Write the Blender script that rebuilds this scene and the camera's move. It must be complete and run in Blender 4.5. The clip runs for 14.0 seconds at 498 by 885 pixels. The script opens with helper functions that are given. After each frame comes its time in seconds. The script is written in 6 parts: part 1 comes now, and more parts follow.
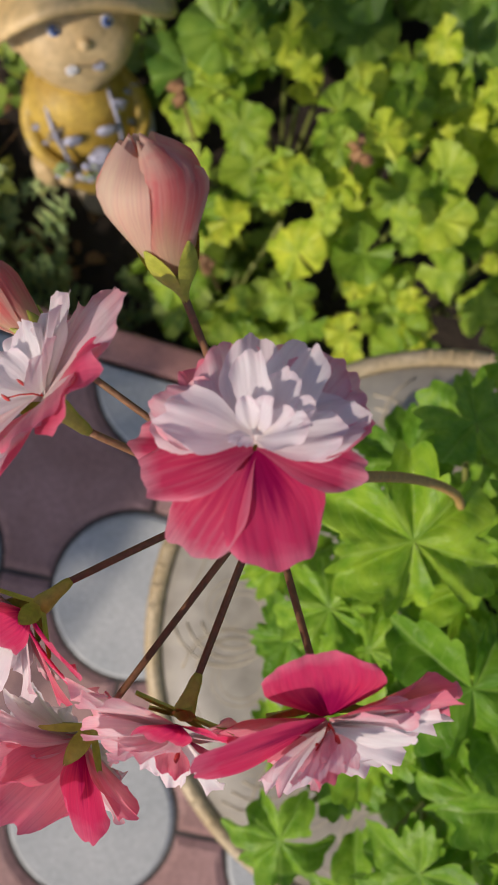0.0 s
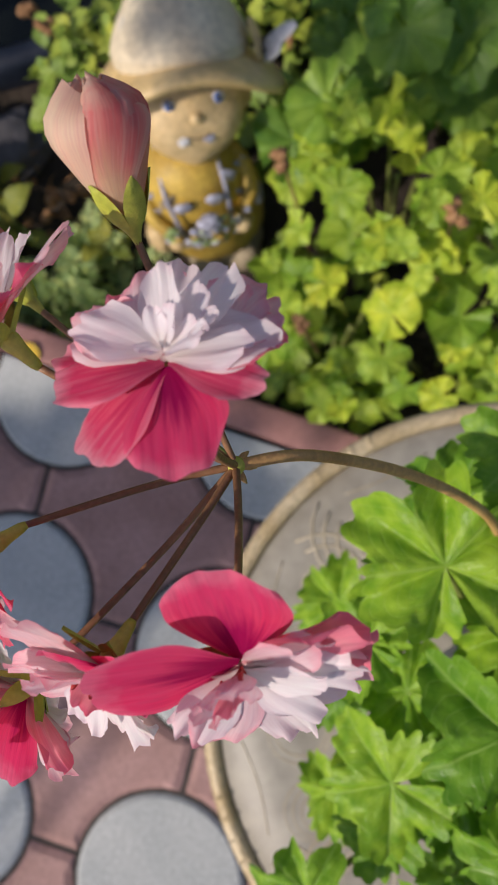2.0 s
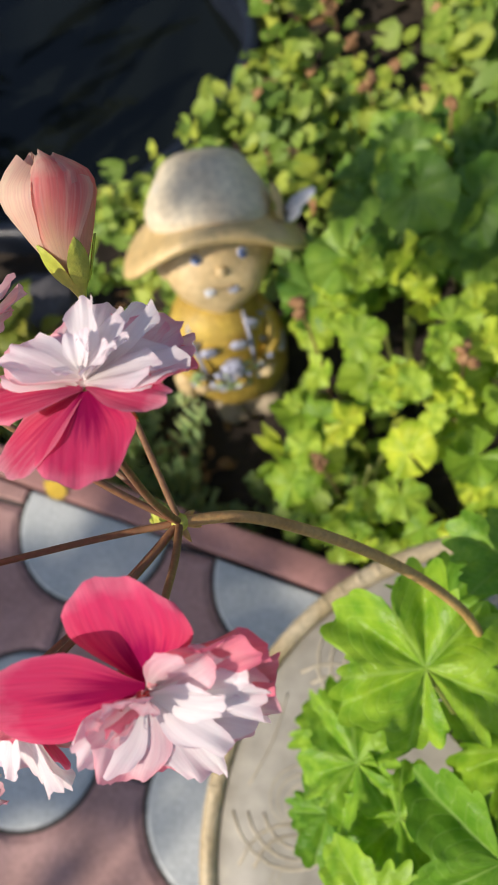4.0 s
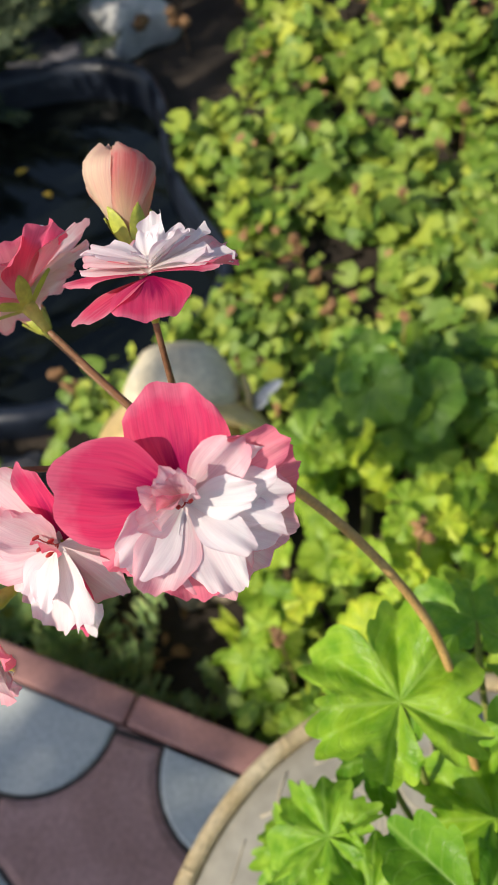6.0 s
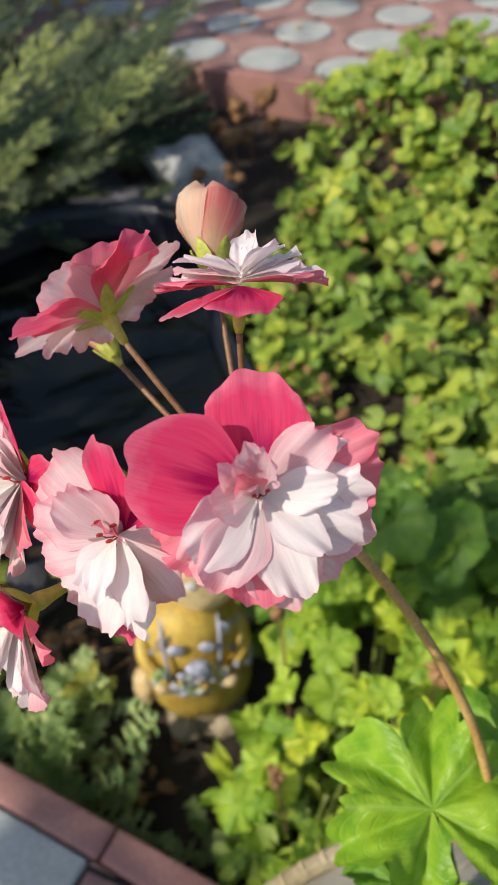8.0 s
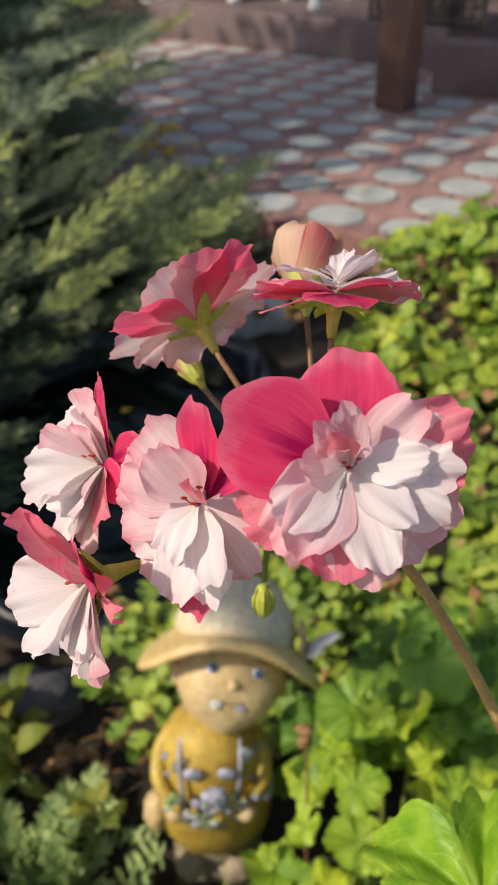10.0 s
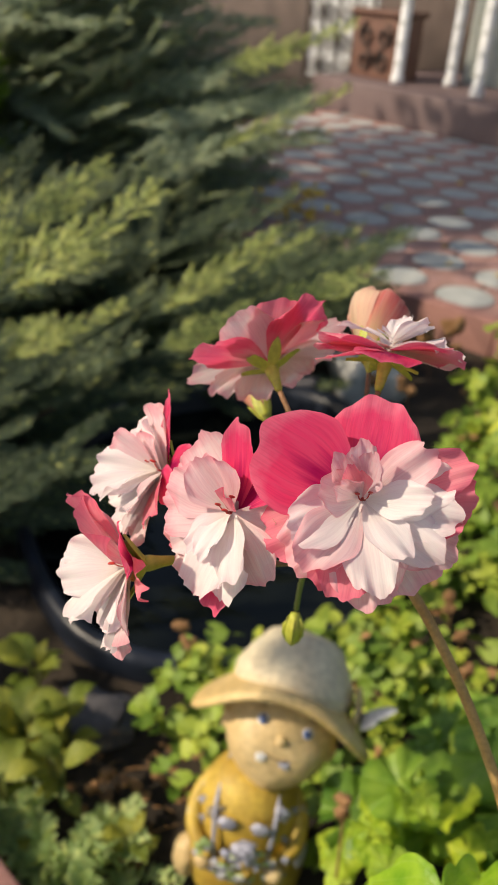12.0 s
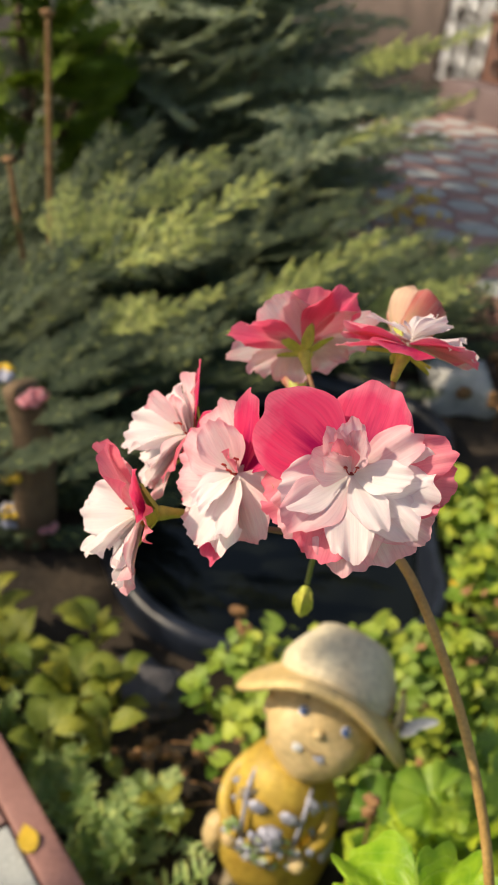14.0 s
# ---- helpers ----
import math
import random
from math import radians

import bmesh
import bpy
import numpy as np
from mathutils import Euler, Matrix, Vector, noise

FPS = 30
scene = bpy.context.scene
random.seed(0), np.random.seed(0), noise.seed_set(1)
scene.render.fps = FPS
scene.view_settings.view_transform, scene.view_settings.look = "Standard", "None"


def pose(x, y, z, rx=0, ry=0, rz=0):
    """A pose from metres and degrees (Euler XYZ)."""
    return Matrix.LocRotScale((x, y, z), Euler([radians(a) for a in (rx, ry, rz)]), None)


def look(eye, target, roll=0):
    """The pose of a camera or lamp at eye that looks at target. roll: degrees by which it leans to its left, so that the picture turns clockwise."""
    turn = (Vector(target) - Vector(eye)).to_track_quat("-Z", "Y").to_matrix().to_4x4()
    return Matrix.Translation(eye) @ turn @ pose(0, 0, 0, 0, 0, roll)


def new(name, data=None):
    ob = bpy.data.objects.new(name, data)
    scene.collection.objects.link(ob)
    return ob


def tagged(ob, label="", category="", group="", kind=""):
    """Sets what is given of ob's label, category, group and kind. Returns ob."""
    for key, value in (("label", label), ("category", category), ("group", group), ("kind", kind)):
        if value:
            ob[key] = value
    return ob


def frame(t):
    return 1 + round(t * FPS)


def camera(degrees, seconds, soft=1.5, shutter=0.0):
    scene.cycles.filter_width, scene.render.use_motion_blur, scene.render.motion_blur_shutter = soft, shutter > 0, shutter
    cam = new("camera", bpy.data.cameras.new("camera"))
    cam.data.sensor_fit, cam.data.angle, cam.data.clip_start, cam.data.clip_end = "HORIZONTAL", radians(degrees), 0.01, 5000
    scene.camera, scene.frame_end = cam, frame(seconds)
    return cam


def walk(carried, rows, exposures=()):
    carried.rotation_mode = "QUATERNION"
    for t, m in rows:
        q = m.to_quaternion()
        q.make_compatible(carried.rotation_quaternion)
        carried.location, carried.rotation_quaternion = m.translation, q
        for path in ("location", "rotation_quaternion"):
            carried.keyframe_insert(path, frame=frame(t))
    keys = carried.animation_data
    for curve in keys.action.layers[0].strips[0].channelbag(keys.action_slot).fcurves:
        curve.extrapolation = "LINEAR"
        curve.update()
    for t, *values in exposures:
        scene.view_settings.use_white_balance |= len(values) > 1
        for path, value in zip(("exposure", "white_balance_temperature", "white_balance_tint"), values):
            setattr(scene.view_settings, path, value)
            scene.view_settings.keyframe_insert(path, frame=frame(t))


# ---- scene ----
# ---------------------------------------------------------------- camera
cam = camera(34.95, 14.0, soft=1.2)
PATH = [
    (0, 0.0009, 0.0020, 1.1312, 0.278, -0.323, -0.019),
    (0.5, -0.0054, -0.0117, 1.1247, 2.180, 0.986, 1.196),
    (1, 0.0127, -0.0112, 1.1283, 2.647, 4.021, 2.179),
    (1.5, 0.0115, -0.0248, 1.1263, 4.498, 5.449, 2.678),
    (2, 0.0335, -0.0223, 1.1262, 6.198, 7.820, 3.331),
    (2.5, 0.0371, -0.0355, 1.1310, 8.823, 8.983, 3.989),
    (2.7, 0.0421, -0.0306, 1.1307, 9.530, 9.639, 4.447),
    (4.8, 0.0564, -0.0825, 1.1218, 25.063, 9.922, 5.157),
    (5, 0.0531, -0.0970, 1.1275, 26.942, 9.048, 5.140),
    (5.5, 0.0418, -0.1030, 1.1302, 30.438, 7.197, 5.305),
    (6, 0.0487, -0.1191, 1.1237, 34.228, 5.796, 5.956),
    (6.5, 0.0439, -0.1221, 1.1213, 36.824, 4.131, 6.761),
    (7, 0.0469, -0.1263, 1.1157, 39.517, 3.781, 7.944),
    (7.5, 0.0340, -0.1335, 1.1060, 42.250, 2.558, 9.417),
    (8, 0.0371, -0.1397, 1.1037, 44.952, 2.654, 11.129),
    (8.2, 0.0280, -0.1410, 1.0970, 45.935, 2.290, 11.767),
    (10.3, 0.0339, -0.1648, 1.0807, 56.276, -0.035, 18.048),
    (10.5, 0.0347, -0.1643, 1.0802, 56.897, -0.301, 19.011),
    (11, 0.0346, -0.1752, 1.0828, 58.268, -1.572, 21.603),
    (11.5, 0.0502, -0.1785, 1.0859, 59.016, -2.442, 24.693),
    (12, 0.0531, -0.1798, 1.0876, 59.108, -3.446, 27.910),
    (12.5, 0.0574, -0.1808, 1.0852, 58.998, -4.139, 30.841),
    (13, 0.0558, -0.1784, 1.0833, 58.579, -5.195, 33.356),
    (13.5, 0.0648, -0.1736, 1.0868, 58.264, -5.609, 35.281),
    (14, 0.0777, -0.1853, 1.0921, 58.148, -5.805, 36.723),
]
walk(cam, [(t, pose(x, y, z, rx, ry, rz)) for t, x, y, z, rx, ry, rz in PATH],
     exposures=[(0.0, -0.54, 6850, 19), (2.6, -0.30, 6700, 17), (5.0, 0.06, 6800, 11), (8.2, -0.08, 6800, 9), (10.4, -0.20, 7350, 11), (14.0, 0.06, 8200, 11)])
cam.data.dof.use_dof = True
cam.data.dof.focus_distance = 0.165
cam.data.dof.aperture_fstop = 35.0

# ---------------------------------------------------------------- light
SUN_AZ, SUN_EL = radians(233.0), radians(40.0)
world = bpy.data.worlds.new("sky")
scene.world = world
world.use_nodes = True
wn, wl = world.node_tree.nodes, world.node_tree.links
sky = wn.new("ShaderNodeTexSky")
sky.sky_type = "NISHITA"
sky.sun_disc = False
sky.sun_elevation, sky.sun_rotation = SUN_EL, SUN_AZ
wl.new(sky.outputs[0], wn["Background"].inputs[0])
wn["Background"].inputs[1].default_value = 0.14
sun_dir = Vector((math.sin(SUN_AZ) * math.cos(SUN_EL), math.cos(SUN_AZ) * math.cos(SUN_EL), math.sin(SUN_EL)))
sun = new("sun", bpy.data.lights.new("sun", "SUN"))
sun.data.energy, sun.data.angle, sun.data.color = 4.5, radians(0.6), (1.0, 0.93, 0.82)
sun.matrix_world = look(sun_dir * 12, (0, 0, 0))

# ---------------------------------------------------------------- materials
def nodes_of(name):
    m = bpy.data.materials.new(name)
    m.use_nodes = True
    t = m.node_tree
    return m, t.nodes, t.links, t.nodes["Principled BSDF"]


def ramp(n, l, fac, stops):
    r = n.new("ShaderNodeValToRGB")
    e = r.color_ramp.elements
    while len(e) < len(stops):
        e.new(0.5)
    for k, (p, c) in zip(e, stops):
        k.position, k.color = p, (*c, 1)
    l.new(fac, r.inputs[0])
    return r.outputs[0]


def noise_fac(n, l, scale, detail=4, vec=None, dist=0.0):
    t = n.new("ShaderNodeTexNoise")
    t.inputs["Scale"].default_value, t.inputs["Detail"].default_value = scale, detail
    t.inputs["Distortion"].default_value = dist
    if vec is None:
        vec = n.new("ShaderNodeTexCoord").outputs["Object"]
    l.new(vec, t.inputs["Vector"])
    return t.outputs["Fac"]


def mix(n, l, kind, fac, a, b):
    m = n.new("ShaderNodeMix")
    m.data_type, m.blend_type = "RGBA", kind
    for sock, v in ((m.inputs[0], fac), (m.inputs[6], a), (m.inputs[7], b)):
        if isinstance(v, (int, float)):
            sock.default_value = v
        elif isinstance(v, tuple):
            sock.default_value = (*v, 1)
        else:
            l.new(v, sock)
    return m.outputs[2]


def calc(n, l, op, a, b=0.0, c=0.0):
    m = n.new("ShaderNodeMath")
    m.operation = op
    for sock, v in zip(m.inputs, (a, b, c)):
        if isinstance(v, (int, float)):
            sock.default_value = v
        else:
            l.new(v, sock)
    return m.outputs[0]


def bump(n, l, bsdf, height, strength, dist):
    b = n.new("ShaderNodeBump")
    b.inputs["Strength"].default_value, b.inputs["Distance"].default_value = strength, dist
    l.new(height, b.inputs["Height"])
    l.new(b.outputs[0], bsdf.inputs["Normal"])


def surface(name, c1, c2, rough=0.7, coarse=8.0, fine=90.0, relief=0.002, metal=0.0, spec=0.5, vary=0.25, c3=None):
    """Two-scale mottled surface with fine relief; each object a little lighter or darker."""
    m, n, l, b = nodes_of(name)
    a = noise_fac(n, l, coarse, 5)
    f = noise_fac(n, l, fine, 4)
    col = ramp(n, l, a, [(0.3, c1), (0.7, c2)] + ([(0.8, c3)] if c3 else []))
    grain = ramp(n, l, f, [(0.25, (0.72,) * 3), (0.75, (1.15,) * 3)])
    col = mix(n, l, "MULTIPLY", 1.0, col, grain)
    info = n.new("ShaderNodeObjectInfo")
    tone = calc(n, l, "MULTIPLY_ADD", info.outputs["Random"], vary, 1.0 - vary / 2)
    comb = n.new("ShaderNodeCombineColor")
    for i in range(3):
        l.new(tone, comb.inputs[i])
    col = mix(n, l, "MULTIPLY", 1.0, col, comb.outputs[0])
    l.new(col, b.inputs["Base Color"])
    l.new(calc(n, l, "MULTIPLY_ADD", f, 0.25, rough - 0.12), b.inputs["Roughness"])
    b.inputs["Metallic"].default_value = metal
    b.inputs["Specular IOR Level"].default_value = spec
    bump(n, l, b, f, 0.6, relief)
    return m


def thin(n, l, b, col, share):
    """Lets light through a leaf or petal."""
    tr = n.new("ShaderNodeBsdfTranslucent")
    l.new(col, tr.inputs[0])
    ms = n.new("ShaderNodeMixShader")
    ms.inputs[0].default_value = share
    l.new(b.outputs[0], ms.inputs[1])
    l.new(tr.outputs[0], ms.inputs[2])
    l.new(ms.outputs[0], n["Material Output"].inputs["Surface"])


def leaf_material(name, c1, c2, vein, lobes=7.0, rough=0.45, share=0.3, island=False, tint=0.35, patch=16.0, ribs=0.40):
    """Leaf: veins run along the lobes, cells between them, each leaf of its own green."""
    m, n, l, b = nodes_of(name)
    uv = n.new("ShaderNodeUVMap").outputs[0]
    sep = n.new("ShaderNodeSeparateXYZ")
    l.new(uv, sep.inputs[0])
    fr = calc(n, l, "FRACT", calc(n, l, "MULTIPLY", sep.outputs[0], lobes))
    d = calc(n, l, "ABSOLUTE", calc(n, l, "SUBTRACT", fr, 0.5))
    d = calc(n, l, "MULTIPLY", d, calc(n, l, "ADD", sep.outputs[1], 0.12))
    v = ramp(n, l, d, [(0.0, (1,) * 3), (0.032, (0,) * 3)])
    rib = calc(n, l, "FRACT", calc(n, l, "SUBTRACT", calc(n, l, "MULTIPLY", sep.outputs[1], 6.0), calc(n, l, "MULTIPLY", calc(n, l, "ABSOLUTE", calc(n, l, "SUBTRACT", fr, 0.5)), 5.0)))
    rib = ramp(n, l, calc(n, l, "ABSOLUTE", calc(n, l, "SUBTRACT", rib, 0.5)), [(0.0, (0.55,) * 3), (0.10, (0,) * 3)])
    v = calc(n, l, "MAXIMUM", v, rib)
    a = noise_fac(n, l, patch, 4)
    f = noise_fac(n, l, 150.0, 2)
    col = ramp(n, l, a, [(0.3, c1), (0.7, c2)])
    rnd = n.new("ShaderNodeNewGeometry").outputs["Random Per Island"] if island else n.new("ShaderNodeObjectInfo").outputs["Random"]
    shade = ramp(n, l, rnd, [(0.0, (1 - tint, 1 - tint * 0.7, 1 - tint)), (0.5, (1, 1, 1)), (1.0, (1 + tint * 0.9, 1 + tint * 0.45, 0.95))])
    col = mix(n, l, "MULTIPLY", 1.0, col, shade)
    col = mix(n, l, "MIX", calc(n, l, "MULTIPLY", v, ribs), col, vein)
    l.new(col, b.inputs["Base Color"])
    b.inputs["Roughness"].default_value = rough
    b.inputs["Specular IOR Level"].default_value = 0.35
    quilt = noise_fac(n, l, patch * 5.0, 2)
    hgt = calc(n, l, "SUBTRACT", calc(n, l, "ADD", calc(n, l, "MULTIPLY", f, 0.2), calc(n, l, "MULTIPLY", quilt, 0.9)), v)
    bump(n, l, b, hgt, 0.35, 0.0010)
    thin(n, l, b, col, share)
    return m


def petal_material(name, base, main, edge, blotch, blotch_amount, streak, share=0.45, rim=0.35, lines=0.58):
    """Petal: a flush from the claw, fine length-wise streaks, a paler or deeper rim."""
    m, n, l, b = nodes_of(name)
    uv = n.new("ShaderNodeUVMap").outputs[0]
    sep = n.new("ShaderNodeSeparateXYZ")
    l.new(uv, sep.inputs[0])
    u, v = sep.outputs[0], sep.outputs[1]
    comb = n.new("ShaderNodeCombineXYZ")
    l.new(calc(n, l, "MULTIPLY", u, 16.0), comb.inputs[0])
    l.new(calc(n, l, "MULTIPLY", v, 1.6), comb.inputs[1])
    info = n.new("ShaderNodeObjectInfo")
    l.new(calc(n, l, "MULTIPLY", info.outputs["Random"], 40.0), comb.inputs[2])
    st = noise_fac(n, l, 1.0, 4, comb.outputs[0])
    patch = noise_fac(n, l, 190.0, 3)
    along = calc(n, l, "ADD", v, calc(n, l, "MULTIPLY", calc(n, l, "SUBTRACT", patch, 0.5), 0.5))
    col = ramp(n, l, along, [(0.1, base), (0.45, main), (0.8, main), (1.0, edge)])
    col = mix(n, l, "MIX", ramp(n, l, st, [(0.45, (0,) * 3), (0.75, (streak,) * 3)]), col, edge)
    side = calc(n, l, "ABSOLUTE", calc(n, l, "SUBTRACT", u, 0.5))
    edge_mask = ramp(n, l, calc(n, l, "ADD", side, calc(n, l, "MULTIPLY", calc(n, l, "SUBTRACT", st, 0.5), 0.12)), [(0.36, (0,) * 3), (0.49, (rim,) * 3)])
    col = mix(n, l, "MIX", edge_mask, col, edge)
    reach = calc(n, l, "ADD", calc(n, l, "ADD", v, side), calc(n, l, "MULTIPLY", calc(n, l, "SUBTRACT", st, 0.5), 0.6))
    bl = ramp(n, l, reach, [(0.40, (blotch_amount,) * 3), (0.72, (0,) * 3)])
    col = mix(n, l, "MIX", bl, col, blotch)
    comb2 = n.new("ShaderNodeCombineXYZ")
    l.new(calc(n, l, "MULTIPLY", u, 52.0), comb2.inputs[0])
    l.new(calc(n, l, "MULTIPLY", v, 2.5), comb2.inputs[1])
    l.new(calc(n, l, "MULTIPLY", info.outputs["Random"], 17.0), comb2.inputs[2])
    fine = ramp(n, l, noise_fac(n, l, 1.0, 3, comb2.outputs[0]), [(0.35, (0.86, 0.78, 0.84)), (0.55, (1.0,) * 3)])
    col = mix(n, l, "MULTIPLY", lines, col, fine)
    tone = ramp(n, l, info.outputs["Random"], [(0.0, (0.93, 0.90, 0.92)), (1.0, (1.05, 1.06, 1.05))])
    col = mix(n, l, "MULTIPLY", 1.0, col, tone)
    l.new(col, b.inputs["Base Color"])
    b.inputs["Roughness"].default_value = 0.55
    b.inputs["Specular IOR Level"].default_value = 0.25
    bump(n, l, b, noise_fac(n, l, 1.0, 3, comb2.outputs[0]), 0.3, 0.0002)
    thin(n, l, b, col, share)
    return m


PETAL_PINK = petal_material("petal_hot_pink", (0.82, 0.03, 0.20), (0.92, 0.055, 0.19), (0.95, 0.19, 0.32), (0.44, 0.001, 0.11), 0.92, 0.26, rim=0.45)
PETAL_STREAKED = petal_material("petal_streaked_pink", (0.90, 0.14, 0.28), (0.92, 0.085, 0.21), (0.95, 0.36, 0.45), (0.48, 0.005, 0.13), 0.45, 0.5, rim=0.55)
PETAL_ROSE = petal_material("petal_rose", (0.92, 0.56, 0.58), (0.93, 0.33, 0.40), (0.93, 0.22, 0.33), (0.80, 0.50, 0.52), 0.3, 0.5)
PETAL_BLUSH = petal_material("petal_blush", (0.92, 0.88, 0.84), (0.93, 0.74, 0.76), (0.92, 0.46, 0.53), (0.86, 0.72, 0.72), 0.2, 0.3)
PETAL_WHITE = petal_material("petal_white", (0.92, 0.91, 0.85), (0.93, 0.90, 0.90), (0.93, 0.80, 0.83), (0.88, 0.50, 0.58), 0.06, 0.16, lines=0.32)
PETAL_BUD = petal_material("petal_bud", (0.88, 0.54, 0.40), (0.92, 0.33, 0.31), (0.93, 0.70, 0.56), (0.84, 0.72, 0.46), 0.7, 0.85, share=0.58, rim=0.8)
PETAL_CREAM = petal_material("petal_cream", (0.80, 0.74, 0.42), (0.92, 0.82, 0.62), (0.92, 0.70, 0.56), (0.80, 0.74, 0.46), 0.6, 0.6, share=0.58)
PETAL_LIGHT = petal_material("petal_light_pink", (0.92, 0.36, 0.43), (0.93, 0.12, 0.25), (0.94, 0.20, 0.32), (0.85, 0.45, 0.46), 0.5, 0.3, share=0.56)
SEPAL = surface("sepal_green", (0.34, 0.40, 0.04), (0.54, 0.52, 0.09), 0.5, 120, 600, 0.0004)
STALK = surface("stalk_brown", (0.18, 0.085, 0.04), (0.29, 0.16, 0.075), 0.5, 60, 700, 0.0005)
STALK_MAIN = surface("stalk_green_brown", (0.42, 0.23, 0.07), (0.57, 0.35, 0.13), 0.55, 60, 700, 0.0006)
STAMEN = surface("stamen_red", (0.45, 0.03, 0.03), (0.55, 0.06, 0.05), 0.5, 200, 900, 0.0002)
STEM_GREEN = surface("stem_green", (0.16, 0.22, 0.04), (0.25, 0.26, 0.07), 0.55, 40, 500, 0.0006)
LEAF_BIG = leaf_material("leaf_bright_green", (0.12, 0.31, 0.02), (0.30, 0.52, 0.05), (0.46, 0.64, 0.18), 5.0, 0.36, 0.34, patch=4.0, ribs=0.34)
LEAF_BED = leaf_material("leaf_bed_green", (0.19, 0.36, 0.02), (0.54, 0.68, 0.08), (0.38, 0.50, 0.12), 7.0, 0.40, 0.34, tint=0.5, patch=1.8, ribs=0.20)
LEAF_LOW = leaf_material("leaf_ground_cover", (0.13, 0.25, 0.03), (0.38, 0.47, 0.08), (0.46, 0.54, 0.18), 5.0, 0.5, 0.20, island=True, tint=0.55, patch=3.5)
LEAF_HOSTA = leaf_material("leaf_yellow_green", (0.12, 0.19, 0.03), (0.38, 0.38, 0.06), (0.40, 0.42, 0.14), 9.0, 0.45, 0.3, tint=0.5)
LEAF_SILVER = leaf_material("leaf_silver_green", (0.32, 0.47, 0.18), (0.60, 0.71, 0.35), (0.40, 0.50, 0.28), 5.0, 0.6, 0.40, island=True)
LEAF_TUFT = leaf_material("leaf_tuft_green", (0.12, 0.25, 0.02), (0.38, 0.48, 0.08), (0.36, 0.46, 0.12), 5.0, 0.42, 0.26, tint=0.5, patch=2.0, ribs=0.22)
LEAF_MID = leaf_material("leaf_mid_green", (0.075, 0.20, 0.025), (0.22, 0.38, 0.06), (0.30, 0.42, 0.14), 7.0, 0.38, 0.28, tint=0.4, patch=1.8, ribs=0.22)
DRY = surface("dry_brown", (0.22, 0.10, 0.04), (0.42, 0.24, 0.11), 0.85, 60, 300, 0.002)
# sunlight on the junipers painted as colour: dark shaded needles, pale sunlit ones
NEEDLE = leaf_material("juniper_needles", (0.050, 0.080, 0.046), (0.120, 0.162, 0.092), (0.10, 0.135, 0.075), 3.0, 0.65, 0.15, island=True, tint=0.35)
NEEDLE_SUNLIT = leaf_material("juniper_needles_sunlit", (0.40, 0.48, 0.14), (0.68, 0.74, 0.29), (0.46, 0.50, 0.2), 3.0, 0.6, 0.3, island=True, tint=0.3)
NEEDLE_BACK = leaf_material("juniper_needles_grey", (0.16, 0.21, 0.145), (0.32, 0.39, 0.26), (0.26, 0.32, 0.21), 3.0, 0.65, 0.2, island=True, tint=0.3)
THUJA = leaf_material("thuja_green", (0.10, 0.19, 0.015), (0.24, 0.34, 0.035), (0.12, 0.18, 0.03), 3.0, 0.6, 0.25, island=True, tint=0.4)
BARK = surface("bark", (0.10, 0.06, 0.035), (0.18, 0.12, 0.07), 0.9, 20, 160, 0.004)
SOIL = surface("soil", (0.018, 0.013, 0.009), (0.05, 0.036, 0.024), 0.95, 7, 70, 0.012, vary=0)
TILE_GREY = surface("paver_grey", (0.40, 0.43, 0.42), (0.52, 0.54, 0.52), 0.75, 9, 160, 0.0015, vary=0.14)
TILE_PINK = surface("paver_red", (0.30, 0.165, 0.14), (0.45, 0.265, 0.24), 0.7, 9, 140, 0.0015, vary=0.22)
JOINT = surface("joint_sand", (0.035, 0.03, 0.027), (0.07, 0.06, 0.052), 0.95, 25, 200, 0.003, vary=0)
KERB_RED = surface("kerb_red", (0.33, 0.16, 0.14), (0.44, 0.23, 0.20), 0.75, 8, 150, 0.002)
TABLE_TOP = surface("embossed_cream_plastic", (0.23, 0.20, 0.15), (0.33, 0.31, 0.26), 0.5, 6, 60, 0.0003)
SCROLL = surface("embossed_cream_scroll", (0.36, 0.30, 0.20), (0.50, 0.44, 0.33), 0.42, 20, 90, 0.0003)
GOLD = surface("worn_gold_rim", (0.44, 0.33, 0.17), (0.60, 0.50, 0.33), 0.5, 30, 220, 0.0015, metal=0.08)
POT_WHITE = surface("pot_white", (0.62, 0.64, 0.64), (0.74, 0.75, 0.75), 0.5, 20, 150, 0.001)
LINER = surface("pond_liner_black", (0.009, 0.013, 0.022), (0.020, 0.027, 0.044), 0.34, 10, 60, 0.001, spec=0.45)
STONE_GREY = surface("stone_grey", (0.40, 0.40, 0.40), (0.62, 0.61, 0.58), 0.85, 14, 90, 0.006)
STONE_DARK = surface("stone_dark", (0.07, 0.07, 0.08), (0.15, 0.14, 0.15), 0.85, 9, 70, 0.006)
PLINTH = surface("plinth_maroon", (0.12, 0.08, 0.082), (0.17, 0.12, 0.12), 0.7, 3, 60, 0.003)
WHITE_PAINT = surface("white_paint", (0.66, 0.68, 0.72), (0.78, 0.79, 0.80), 0.5, 5, 80, 0.001)
IRON = surface("dark_iron", (0.035, 0.03, 0.03), (0.07, 0.055, 0.05), 0.5, 12, 120, 0.001, metal=0.4)
WOOD_RED = surface("red_brown_wood", (0.14, 0.065, 0.05), (0.21, 0.105, 0.075), 0.6, 5, 90, 0.002)
